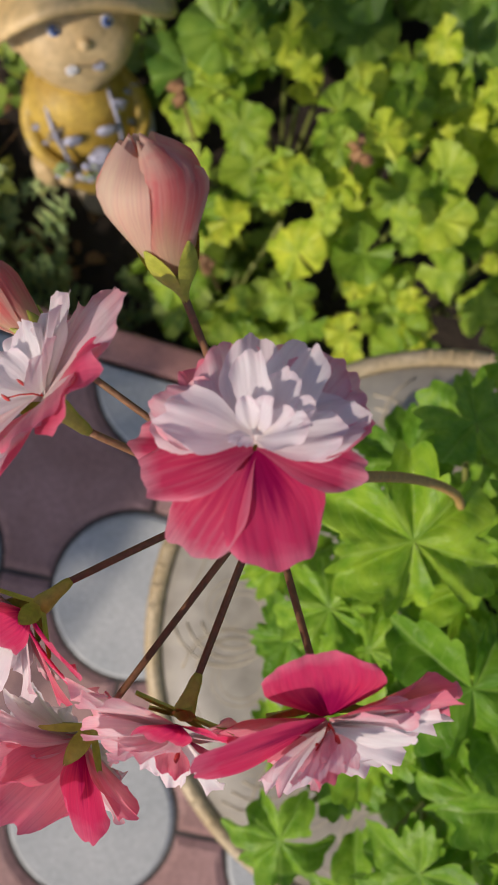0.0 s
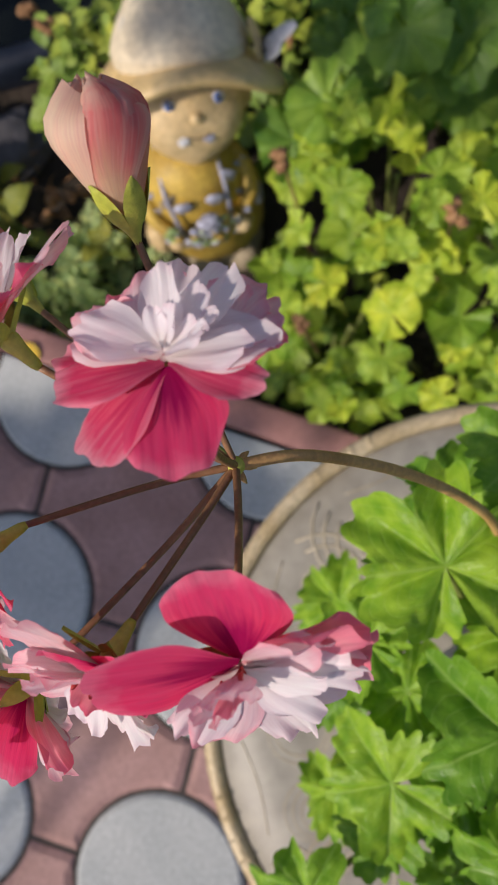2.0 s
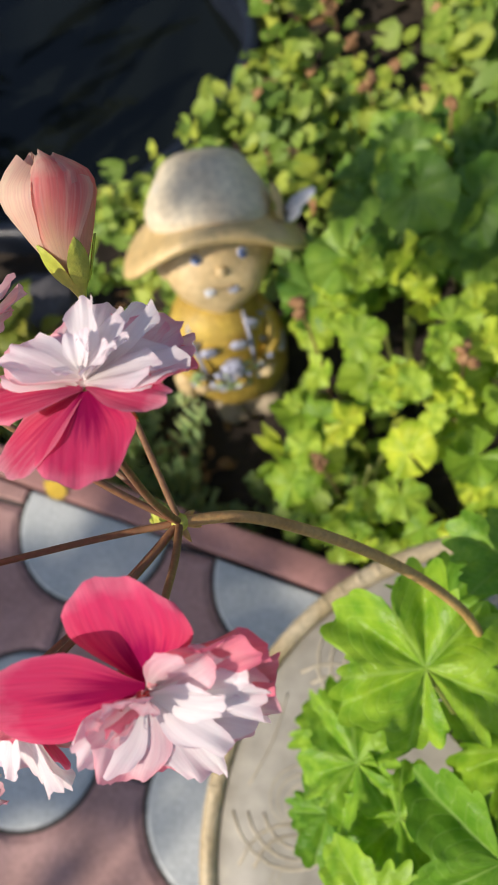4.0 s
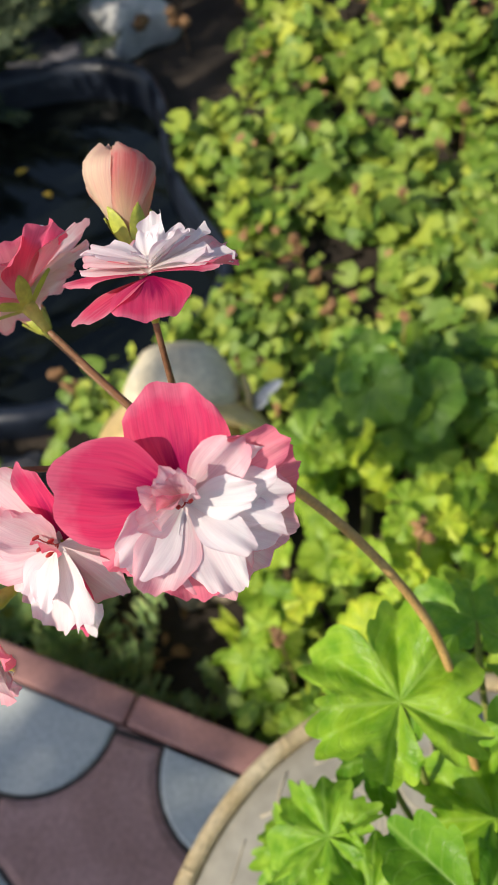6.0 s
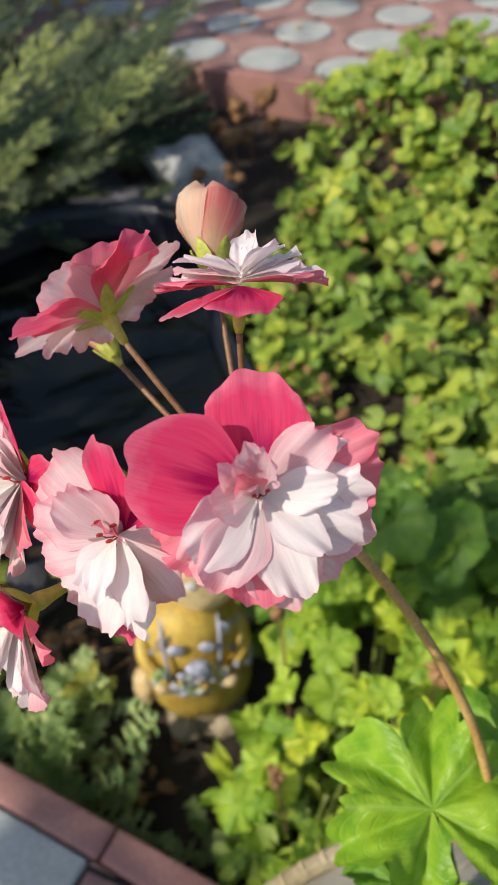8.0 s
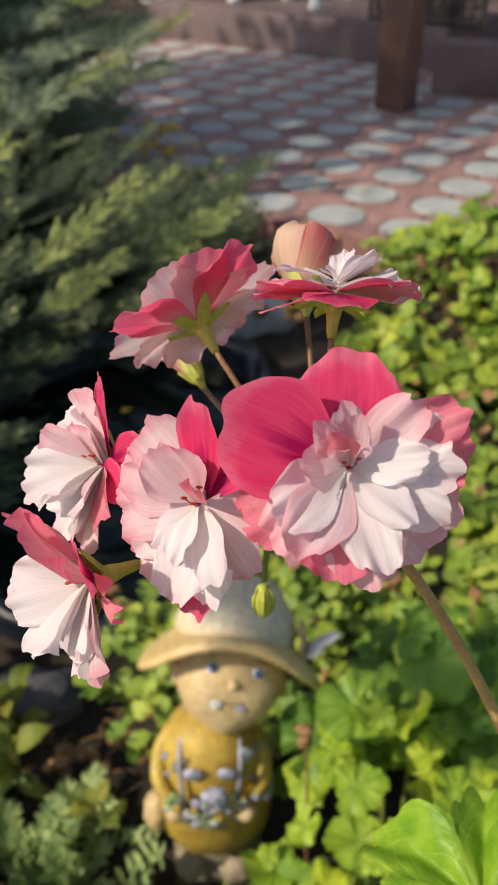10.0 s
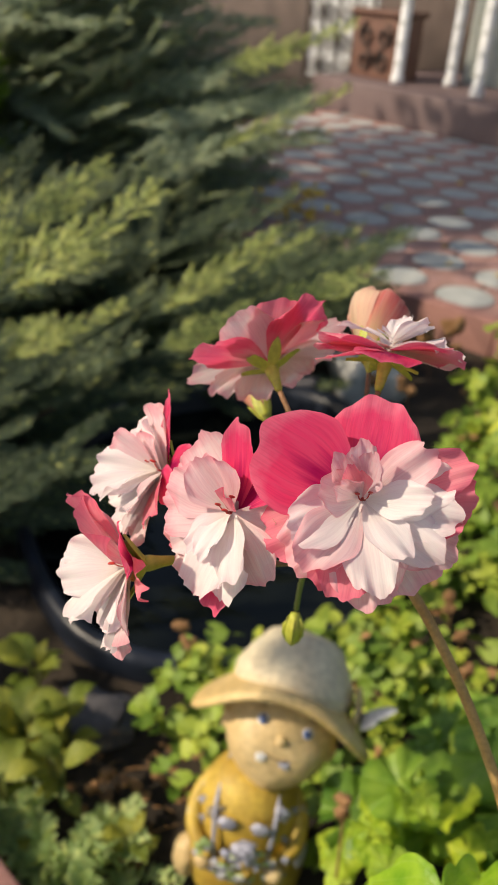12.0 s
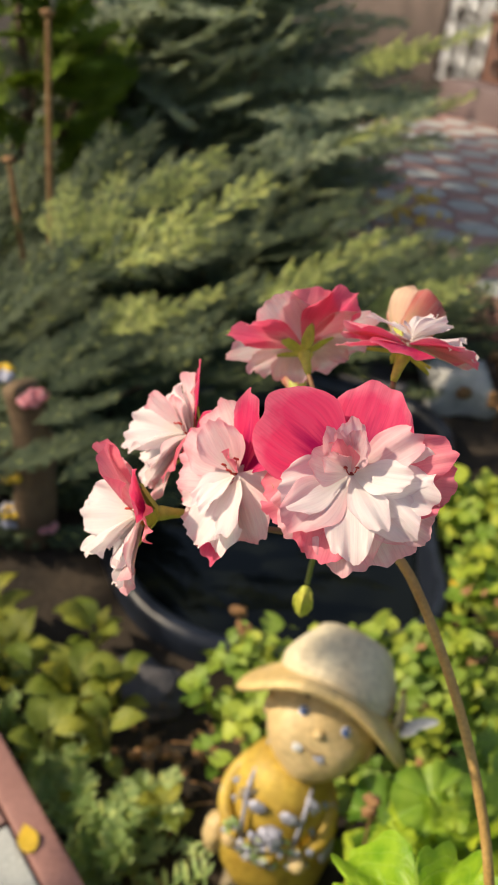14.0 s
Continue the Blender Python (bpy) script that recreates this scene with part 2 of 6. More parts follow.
CURTAIN = surface("pale_curtain", (0.50, 0.54, 0.52), (0.64, 0.66, 0.62), 0.9, 4, 60, 0.002)
WALL_BRICK = surface("wall_brick", (0.17, 0.13, 0.12), (0.26, 0.20, 0.18), 0.85, 3, 60, 0.004)
YELLOW_LEAF = surface("yellow_leaf", (0.70, 0.42, 0.03), (0.80, 0.55, 0.06), 0.6, 60, 300, 0.001)
SKIN = surface("painted_clay_ochre", (0.60, 0.42, 0.19), (0.76, 0.58, 0.31), 0.5, 14, 110, 0.0015)
HAT = surface("painted_clay_hat", (0.66, 0.55, 0.38), (0.80, 0.70, 0.50), 0.6, 26, 110, 0.0012, c3=(0.62, 0.60, 0.56))
BRIM = surface("painted_clay_brim", (0.72, 0.50, 0.21), (0.82, 0.61, 0.30), 0.45, 10, 90, 0.001)
DRESS = surface("painted_clay_yellow", (0.40, 0.25, 0.04), (0.66, 0.46, 0.08), 0.55, 22, 110, 0.003, c3=(0.56, 0.54, 0.46))
HAIR = surface("painted_clay_hair", (0.16, 0.11, 0.06), (0.34, 0.25, 0.14), 0.6, 30, 150, 0.003)
PALE_BLUE = surface("painted_clay_pale_blue", (0.30, 0.32, 0.42), (0.50, 0.50, 0.60), 0.45, 30, 120, 0.002)
DIRTY_CLAY = surface("dirty_bare_clay", (0.22, 0.17, 0.11), (0.46, 0.38, 0.26), 0.8, 20, 120, 0.004)
EYE_WHITE = surface("eye_white", (0.74, 0.74, 0.74), (0.82, 0.82, 0.82), 0.25, 30, 200, 0.0001)
EYE_BLUE = surface("eye_blue", (0.05, 0.13, 0.42), (0.08, 0.20, 0.55), 0.2, 60, 200, 0.0001)
WATER, _n, _l, _b = nodes_of("dark_pond_water")
_b.inputs["Base Color"].default_value = (0.006, 0.008, 0.007, 1)
_b.inputs["Roughness"].default_value = 0.06
_b.inputs["IOR"].default_value = 1.33
_b.inputs["Specular IOR Level"].default_value = 0.5
bump(_n, _l, _b, noise_fac(_n, _l, 5.0, 2), 0.05, 0.01)


# ---------------------------------------------------------------- builders
def put(name, bm, mats, smooth=True):
    me = bpy.data.meshes.new(name)
    bmesh.ops.recalc_face_normals(bm, faces=bm.faces[:]) if len(bm.faces) < 4000 and not bm.loops.layers.uv else None
    bm.to_mesh(me)
    bm.free()
    for m in mats if isinstance(mats, (list, tuple)) else (mats,):
        me.materials.append(m)
    if smooth:
        me.shade_smooth()
    return me


def thing(name, label, category, at=(0, 0, 0), group="", kind=""):
    e = new(name)
    e.location = at
    e.empty_display_size = 0.02
    bpy.context.view_layer.update()
    return tagged(e, label, category, group, kind)


def part(name, data, mat, parent, label="", m=None, smooth=True):
    """One mesh object under a thing or a part; data is a bmesh or a mesh that is shared."""
    me = data if isinstance(data, bpy.types.Mesh) else put(name, data, mat, smooth)
    ob = new(name, me)
    ob.parent = parent
    if m is not None:
        ob.matrix_local = m
    return tagged(ob, label) if label else ob


def solo(name, bm, mats, label, category="", group="", kind="", smooth=True, m=None):
    ob = new(name, bm if isinstance(bm, bpy.types.Mesh) else put(name, bm, mats, smooth))
    if m is not None:
        ob.matrix_world = m
    return tagged(ob, label, category, group, kind)



def spline(pts, n=8, closed=False):
    pts = [Vector(p) for p in pts]
    out, k = [], len(pts)
    for i in range(k if closed else k - 1):
        if closed:
            a, b, c, d = (pts[(i + j) % k] for j in (-1, 0, 1, 2))
        else:
            a, b, c, d = pts[max(i - 1, 0)], pts[i], pts[i + 1], pts[min(i + 2, k - 1)]
        for s in range(n):
            t = s / n
            out.append(0.5 * ((2 * b) + (c - a) * t + (2 * a - 5 * b + 4 * c - d) * t * t + (3 * b - a - 3 * c + d) * t ** 3))
    if not closed:
        out.append(pts[-1])
    return out


def tube(bm, pts, radii, sides=8, cap=True):
    """A tapered tube along points."""
    rings = []
    n = len(pts)
    ref = Vector((0.3, 0.2, 1)).normalized()
    for i, p in enumerate(pts):
        d = (pts[min(i + 1, n - 1)] - pts[max(i - 1, 0)]).normalized()
        s = d.cross(ref)
        s = s.normalized() if s.length > 1e-4 else d.orthogonal().normalized()
        q = s.cross(d)
        r = radii[i] if hasattr(radii, "__len__") else radii
        rings.append([bm.verts.new(p + (s * math.cos(a) + q * math.sin(a)) * r) for a in (2 * math.pi * k / sides for k in range(sides))])
    for a, b in zip(rings, rings[1:]):
        for k in range(sides):
            bm.faces.new((a[k], a[(k + 1) % sides], b[(k + 1) % sides], b[k]))
    if cap:
        bm.faces.new(rings[0][::-1])
        bm.faces.new(rings[-1])
    return rings


def lathe(bm, profile, sides=32, m=None, mat=0, squash=1.0, caps=True):
    """A turned form from (radius, height) pairs."""
    m = m or Matrix()
    rings = []
    for r, h in profile:
        rings.append([bm.verts.new(m @ Vector((r * math.cos(a), r * math.sin(a) * squash, h))) for a in (2 * math.pi * k / sides for k in range(sides))])
    for a, b in zip(rings, rings[1:]):
        for k in range(sides):
            f = bm.faces.new((a[k], a[(k + 1) % sides], b[(k + 1) % sides], b[k]))
            f.material_index = mat
    for ring, flip in ((rings[0], True), (rings[-1], False)) if caps else ():
        f = bm.faces.new(ring[::-1] if flip else ring)
        f.material_index = mat
    return rings


def blob(bm, at, size, mat=0, seg=14, rough=0.0, seed=0, m=None):
    """A rounded lump, pushed about by noise."""
    m = m or Matrix()
    ret = bmesh.ops.create_icosphere(bm, subdivisions=3 if seg > 10 else 2, radius=1.0)
    for v in ret["verts"]:
        p = v.co.copy()
        k = 1 + rough * noise.noise(p * 1.7 + Vector((seed * 3.1, seed, 0)))
        v.co = m @ (Vector(at) + Vector((p.x * size[0], p.y * size[1], p.z * size[2])) * k)
    for f in {f for v in ret["verts"] for f in v.link_faces}:
        f.material_index = mat


def box(bm, lo, hi, bev=0.004, mat=0, m=None):
    m = m or Matrix()
    c = [(a + b) / 2 for a, b in zip(lo, hi)]
    ret = bmesh.ops.create_cube(bm, size=1.0, matrix=Matrix.LocRotScale(c, None, [b - a for a, b in zip(lo, hi)]))
    vs = ret["verts"]
    if bev:
        es = list({e for v in vs for e in v.link_edges})
        r = bmesh.ops.bevel(bm, geom=es, offset=bev, segments=2, affect="EDGES", profile=0.6)
        vs = list({v for f in r["faces"] for v in f.verts} | {v for v in vs if v.is_valid})
    for v in vs:
        v.co = m @ v.co
    for f in {f for v in vs for f in v.link_faces}:
        f.material_index = mat


def clip(poly, px, py, nx, ny):
    """The part of a polygon on the side of a line to which (nx, ny) points."""
    out = []
    for i, p in enumerate(poly):
        q = poly[(i + 1) % len(poly)]
        dp, dq = (p[0] - px) * nx + (p[1] - py) * ny, (q[0] - px) * nx + (q[1] - py) * ny
        if dp >= 0:
            out.append(p)
        if dp * dq < 0:
            t = dp / (dp - dq)
            out.append((p[0] + (q[0] - p[0]) * t, p[1] + (q[1] - p[1]) * t))
    return out


def slab(poly, z0, z1, edge=0.004, fall=None):
    """A paver: an outline with an arris, broad or narrow, and a flat top."""
    fall = edge * 0.7 if fall is None else fall
    bm = bmesh.new()
    cx, cy = sum(p[0] for p in poly) / len(poly), sum(p[1] for p in poly) / len(poly)
    n = len(poly)
    inner = []
    for i, p in enumerate(poly):
        a, b = poly[i - 1], poly[(i + 1) % n]
        tx, ty = b[0] - a[0], b[1] - a[1]
        k = math.hypot(tx, ty) or 1
        nx, ny = -ty / k, tx / k
        inner.append((p[0] + nx * edge, p[1] + ny * edge))
    rows = [[(x, y, z0) for x, y in poly], [(x, y, z1 - fall) for x, y in poly], [(x, y, z1) for x, y in inner]]
    vs = [[bm.verts.new(c) for c in r] for r in rows]
    for a, b in zip(vs, vs[1:]):
        for i in range(n):
            bm.faces.new((a[i], a[(i + 1) % n], b[(i + 1) % n], b[i]))
    bm.faces.new(vs[-1])
    return bm


# ---------------------------------------------------------------- ground and pond
GROUND_Z = -0.14
POND = [(-0.26, 1.20), (-0.36, 1.36), (-0.455, 1.56), (-0.50, 1.76), (-0.60, 1.93), (-0.80, 1.99), (-1.10, 1.88), (-1.28, 1.55), (-1.22, 1.12), (-1.0, 0.88), (-0.74, 0.74), (-0.52, 0.77), (-0.37, 0.90), (-0.27, 1.05)]
pond_line = [(p.x, p.y) for p in spline([(x, y, 0) for x, y in POND], 6, True)]


def ground_sheet():
    """Soil in one sheet out to the horizon, let down round the pond."""
    bm = bmesh.new()
    hole = [bm.verts.new((x, y, GROUND_Z)) for x, y in pond_line]
    mid = [bm.verts.new((-0.7 + 9 * math.cos(a), 2.0 + 9 * math.sin(a), GROUND_Z)) for a in (2 * math.pi * k / 84 for k in range(84))]
    far = [bm.verts.new((-0.7 + 900 * math.cos(a), 2.0 + 900 * math.sin(a), GROUND_Z)) for a in (2 * math.pi * k / 84 for k in range(84))]
    es = [bm.edges.new((r[i], r[(i + 1) % len(r)])) for r in (hole, mid) for i in range(len(r))]
    bmesh.ops.triangle_fill(bm, edges=es, use_beauty=True)
    for i in range(84):
        bm.faces.new((mid[i], mid[(i + 1) % 84], far[(i + 1) % 84], far[i]))
    return bm


solo("ground", ground_sheet(), SOIL, "dark damp garden soil of the flower bed", "ground", kind="structure", smooth=False)


def pond():
    at = (-0.74, 1.3, GROUND_Z)
    e = thing("garden_pond", "preformed black plastic garden pond sunk in the bed", "pond", at)
    c = Vector((-0.74, 1.3))
    bm = bmesh.new()
    prof = [(1.035, -0.02), (1.035, 0.045), (1.02, 0.062), (0.985, 0.066), (0.955, 0.055), (0.945, 0.03), (0.93, -0.10), (0.86, -0.16), (0.84, -0.34), (0.5, -0.38)]
    rings = []
    for k, h in prof:
        rings.append([bm.verts.new((*(Vector(p) - c) * k, h)) for p in pond_line])
    n = len(pond_line)
    for a, b in zip(rings, rings[1:]):
        for i in range(n):
            bm.faces.new((a[i], a[(i + 1) % n], b[(i + 1) % n], b[i]))
    bm.faces.new(rings[-1])
    part("liner", bm, LINER, e, "black moulded plastic shell with a rolled rim")
    bm = bmesh.new()
    bm.faces.new([bm.verts.new((*(Vector(p) - c) * 0.938, -0.035)) for p in pond_line])
    part("water", bm, WATER, e, "still dark water", smooth=False)
    return e


pond()

# ---------------------------------------------------------------- paving of round and waisted pavers
PITCH, DISC = 0.32, 0.119


def disc_poly(cx, cy, r, n=36):
    return [(cx + r * math.cos(2 * math.pi * k / n), cy + r * math.sin(2 * math.pi * k / n)) for k in range(n)]


def waist_poly(half, r, gap):
    """A square with its four corners cut out round by the neighbouring discs; straight joints between."""
    out = []
    for q in range(4):
        a0 = math.pi / 2 * q
        cx, cy = half * math.sqrt(2) * math.cos(a0 + math.pi / 4), half * math.sqrt(2) * math.sin(a0 + math.pi / 4)
        lim = math.acos(min(1, gap / r))
        for k in range(9):
            s = k / 8
            # from the joint on one side of the disc to the joint on the other
            a = a0 + math.pi * 1.5 - (math.pi / 2 - lim) - s * (2 * lim - math.pi / 2)
            out.append((cx + r * math.cos(a), cy + r * math.sin(a)))
    return out


def paving(name, label, origin, e1, irange, jrange, edges, z=0.0, keep=lambda x, y: True):
    """Discs on a square lattice with waisted pavers between, cut along the given edges."""
    ang = math.atan2(e1[1], e1[0])
    ca, sa = math.cos(ang), math.sin(ang)
    base = solo(name, slab(irange_outline(origin, ca, sa, irange, jrange, edges), z - 0.10, z - 0.007, 0.002), JOINT, label, "pavement", kind="structure", smooth=False)
    whole = {"disc": put("disc", slab(disc_poly(0, 0, DISC), -0.05, 0, 0.006, 0.004), TILE_GREY, False), "waist": put("waist", slab(waist_poly(PITCH / 2, DISC + 0.007, 0.004), -0.05, 0, 0.011, 0.005), TILE_PINK, False)}
    for i in range(*irange):
        for j in range(*jrange):
            for kind, off, mat in (("disc", 0.0, TILE_GREY), ("waist", 0.5, TILE_PINK)):
                u, v = (i + off) * PITCH, (j + off) * PITCH
                x, y = origin[0] + u * ca - v * sa, origin[1] + u * sa + v * ca
                if not keep(x, y):
                    continue
                shape = disc_poly(0, 0, DISC) if kind == "disc" else waist_poly(PITCH / 2, DISC + 0.007, 0.004)
                poly = [(x + p * ca - q * sa, y + p * sa + q * ca) for p, q in shape]
                cut = poly
                for line in edges:
                    cut = clip(cut, *line)
                    if len(cut) < 3:
                        break
                if len(cut) < 3:
                    continue
                lift = z + 0.0015 * math.sin(i * 12.9 + j * 7.3 + off)
                if len(cut) == len(poly) and all(abs(a[0] - b[0]) + abs(a[1] - b[1]) < 1e-9 for a, b in zip(cut, poly)):
                    part("paver", whole[kind], mat, base, m=Matrix.Translation((x, y, lift)) @ Matrix.Rotation(ang, 4, "Z"), smooth=False)
                else:
                    bm = slab([(p - x, q - y) for p, q in cut], -0.05, 0, 0.004, 0.003)
                    part("paver", bm, mat, base, m=Matrix.Translation((x, y, lift)), smooth=False)
    return base


def irange_outline(o, ca, sa, ir, jr, edges):
    a, b, c, d = (ir[0] - 0.4) * PITCH, (ir[1] - 0.1) * PITCH, (jr[0] - 0.4) * PITCH, (jr[1] - 0.1) * PITCH
    poly = [(o[0] + u * ca - v * sa, o[1] + u * sa + v * ca) for u, v in ((a, c), (b, c), (b, d), (a, d))]
    for line in edges:
        poly = clip(poly, *line)
    return poly


# near walk: edge along the bed
KERB_P, KERB_D = Vector((-0.27, 0.147)), Vector((1.0, -0.29)).normalized()
KERB_N = Vector((KERB_D.y, -KERB_D.x))
paving("pavement_near", "garden walk of grey round and red waisted pavers", (-0.405, 0.164), (0.314, -0.064), (-4, 6), (-4, 3), [(KERB_P.x + KERB_N.x * 0.004, KERB_P.y + KERB_N.y * 0.004, KERB_N.x, KERB_N.y)])
# far patio
FK_P, FK_D = Vector((-0.37, 2.75)), Vector((-1.0, 0.235)).normalized()
FK_N = Vector((FK_D.y, -FK_D.x))
paving("pavement_far", "patio of grey round and red waisted pavers before the porch", (-0.549, 2.986), (0.084, 0.306), (-2, 16), (-9, 11), [(FK_P.x + FK_N.x * 0.07, FK_P.y + FK_N.y * 0.07, FK_N.x, FK_N.y)], keep=lambda x, y: y < 7.6 + x * -0.1)


def kerb(name, label, p, d, n, start, end, width, z0, z1, piece):
    base = thing(name, label, "kerb", (p.x, p.y, z0), kind="structure")
    s, k = start, 0
    while s < end:
        bm = bmesh.new()
        ln = min(piece, end - s) - 0.004
        box(bm, (0, 0, 0), (ln, width, z1 - z0), 0.006)
        rot = Matrix(((d.x, n.x, 0, 0), (d.y, n.y, 0, 0), (0, 0, 1, 0), (0, 0, 0, 1)))
        o = d * s
        part("kerb_stone", bm, KERB_RED, base, m=Matrix.Translation((o.x, o.y, 0.001 * math.sin(k * 5))) @ rot)
        s += piece
        k += 1
    return base


kerb("kerb_near", "flush kerb of red concrete along the bed", KERB_P, KERB_D, -KERB_N, -1.5, 1.5, 0.047, GROUND_Z - 0.05, 0.003, 0.5)
kerb("kerb_far", "raised red concrete kerb holding the patio", FK_P, FK_D, FK_N, -2.5, 3.5, 0.066, GROUND_Z - 0.05, 0.004, 0.5)


# ---------------------------------------------------------------- round table with the potted geranium
TABLE_C, TABLE_R, TABLE_Z = (0.145, -0.144), 0.218, 0.55


def side_table():
    at = (*TABLE_C, 0.0)
    e = thing("side_table", "small round cream table with embossed scrolls and worn gilt rim", "table", at)
    bm = bmesh.new()
    r = TABLE_R
    lathe(bm, [(0.05, TABLE_Z - 0.022), (r - 0.02, TABLE_Z - 0.022), (r - 0.013, TABLE_Z - 0.012), (r - 0.013, TABLE_Z - 0.002), (r - 0.014, TABLE_Z), (r - 0.05, TABLE_Z), (0.0005, TABLE_Z)], 96)
    top = part("tabletop", bm, TABLE_TOP, e)
    bm = bmesh.new()
    lathe(bm, [(r - 0.0125, TABLE_Z - 0.024), (r - 0.003, TABLE_Z - 0.024), (r, TABLE_Z - 0.014), (r, TABLE_Z - 0.001), (r - 0.003, TABLE_Z + 0.004), (r - 0.009, TABLE_Z + 0.0045), (r - 0.0125, TABLE_Z + 0.001), (r - 0.0125, TABLE_Z - 0.024)], 96, caps=False)
    for k in range(90):
        a = 2 * math.pi * k / 90
        if k % 10 < 4:
            box(bm, (-0.0012, -0.0045, 0), (0.0012, 0.0045, 0.0008), 0.0003, m=Matrix.Translation((math.cos(a) * (r - 0.006), math.sin(a) * (r - 0.006), TABLE_Z + 0.004)) @ Matrix.Rotation(a + math.pi / 2, 4, "Z"))
    part("rim", bm, GOLD, e, "worn gilt rim with notched ornament")
    # raised scrollwork round the top
    for k in range(9):
        a0 = 2 * math.pi * k / 9
        for side, size in ((1, 1.0), (-1, 0.86), (1, 0.80), (-1, 0.66), (1, 0.58)):
            bm = bmesh.new()
            pts = []
            for s in range(26):
                t = s / 25
                rad = 0.040 * size * (1 - t) ** 0.8 + 0.004
                th = side * (t * 3.6 * math.pi * 0.75 + 0.5)
                cx, cy = r - 0.066 - 0.012 * (1 - size), side * 0.031
                pts.append(Matrix.Rotation(a0, 4, "Z") @ Vector((cx + rad * math.cos(th), cy + rad * math.sin(th), TABLE_Z - 0.0005)))
            tube(bm, pts, [0.0013 * (1 - 0.6 * i / 25) for i in range(26)], 8)
            part("scroll", bm, SCROLL, e)
        arc = [Matrix.Rotation(a0 + 0.35 * (i / 10 - 0.5), 4, "Z") @ Vector((r - 0.028 - 0.006 * math.sin(i / 10 * math.pi), 0, TABLE_Z - 0.0002)) for i in range(11)]
        bm = bmesh.new()
        tube(bm, arc, 0.0007, 6)
        part("garland", bm, SCROLL, e)
    bm = bmesh.new()
    lathe(bm, [(0.11, 0.0), (0.11, 0.02), (0.07, 0.035), (0.035, 0.06), (0.028, 0.12), (0.04, 0.2), (0.03, 0.3), (0.025, 0.42), (0.045, 0.5), (0.06, 0.528)], 28)
    part("pedestal", bm, TABLE_TOP, e)
    return e


side_table()


def petal_mesh(name, mat, seed, L, W, cup=0.1, bend=0.0, pleat=0.03, ruffle=0.05, ragged=0.5):
    """An obovate petal of length L and width W: claw at the origin, tip along +Y, upper face +Z."""
    rnd = random.Random(seed)
    ph, ph2, ph3, k1, k2 = rnd.uniform(0, 6), rnd.uniform(0, 6), rnd.uniform(0, 6), rnd.uniform(3.0, 5.0), rnd.uniform(4.5, 7.5)
    notch, off, skew = rnd.uniform(-0.2, 1.0) * ragged, rnd.uniform(-0.5, 0.5), rnd.uniform(-0.10, 0.10)
    bm = bmesh.new()
    uvl = bm.loops.layers.uv.new("UVMap")
    nu, nv = 26, 15
    grid, uvs = [], {}
    for j in range(nv + 1):
        s = j / nv
        hw = W / 2 * (0.10 + 0.90 * math.sin(min(1, s / 0.68) * math.pi / 2) ** 1.15)
        row = []
        for i in range(nu + 1):
            u = 2 * i / nu - 1
            rim = 1 - (0.34 if ragged > 0.28 else 0.30) * abs(u) ** (2.5 if ragged > 0.28 else 3.2) * s ** 1.4
            rim += s ** 5 * (0.028 * math.sin(k1 * u + ph) + 0.018 * math.sin(9.5 * u + ph2) + 0.016 * ragged * math.sin(15 * u + ph3) + 0.008 * ragged * math.sin(31 * u + ph))
            rim -= 0.08 * notch * s ** 6 * math.exp(-((u - off) / 0.15) ** 2)
            x = hw * u * (1 - 0.10 * s * s * abs(u)) + skew * L * s * s
            z = cup * (0.55 * u * u * s + 0.10 * s) + bend * s * s
            z += pleat * s * (1.15 - 0.5 * s) * math.cos(k1 * 1.6 * u + ph2) + ruffle * s ** 3.2 * math.sin(k2 * u + ph3 + 1.4 * s)
            z += 0.35 * ruffle * s ** 5 * math.sin(2.3 * k2 * u + ph) + 0.0035 * s * math.sin(27 * u + ph2) - 0.04 * s * (1 - s) * (1 - abs(u)) ** 2
            v = bm.verts.new((x, L * s * rim, L * z))
            uvs[v] = (u * 0.5 + 0.5, s)
            row.append(v)
        grid.append(row)
    for j in range(nv):
        for i in range(nu):
            f = bm.faces.new((grid[j][i], grid[j][i + 1], grid[j + 1][i + 1], grid[j + 1][i]))
            for lp in f.loops:
                lp[uvl].uv = uvs[lp.vert]
    return put(name, bm, mat)


R = 0.0202
P, S, Q, B, W_, L_ = PETAL_PINK, PETAL_STREAKED, PETAL_ROSE, PETAL_BLUSH, PETAL_WHITE, PETAL_LIGHT


def frame_of(at, normal, up):
    z = Vector(normal).normalized()
    y = Vector(up) - z * Vector(up).dot(z)
    y.normalize()
    x = y.cross(z)
    return Matrix(((x.x, y.x, z.x, at[0]), (x.y, y.y, z.y, at[1]), (x.z, y.z, z.z, at[2]), (0, 0, 0, 1)))


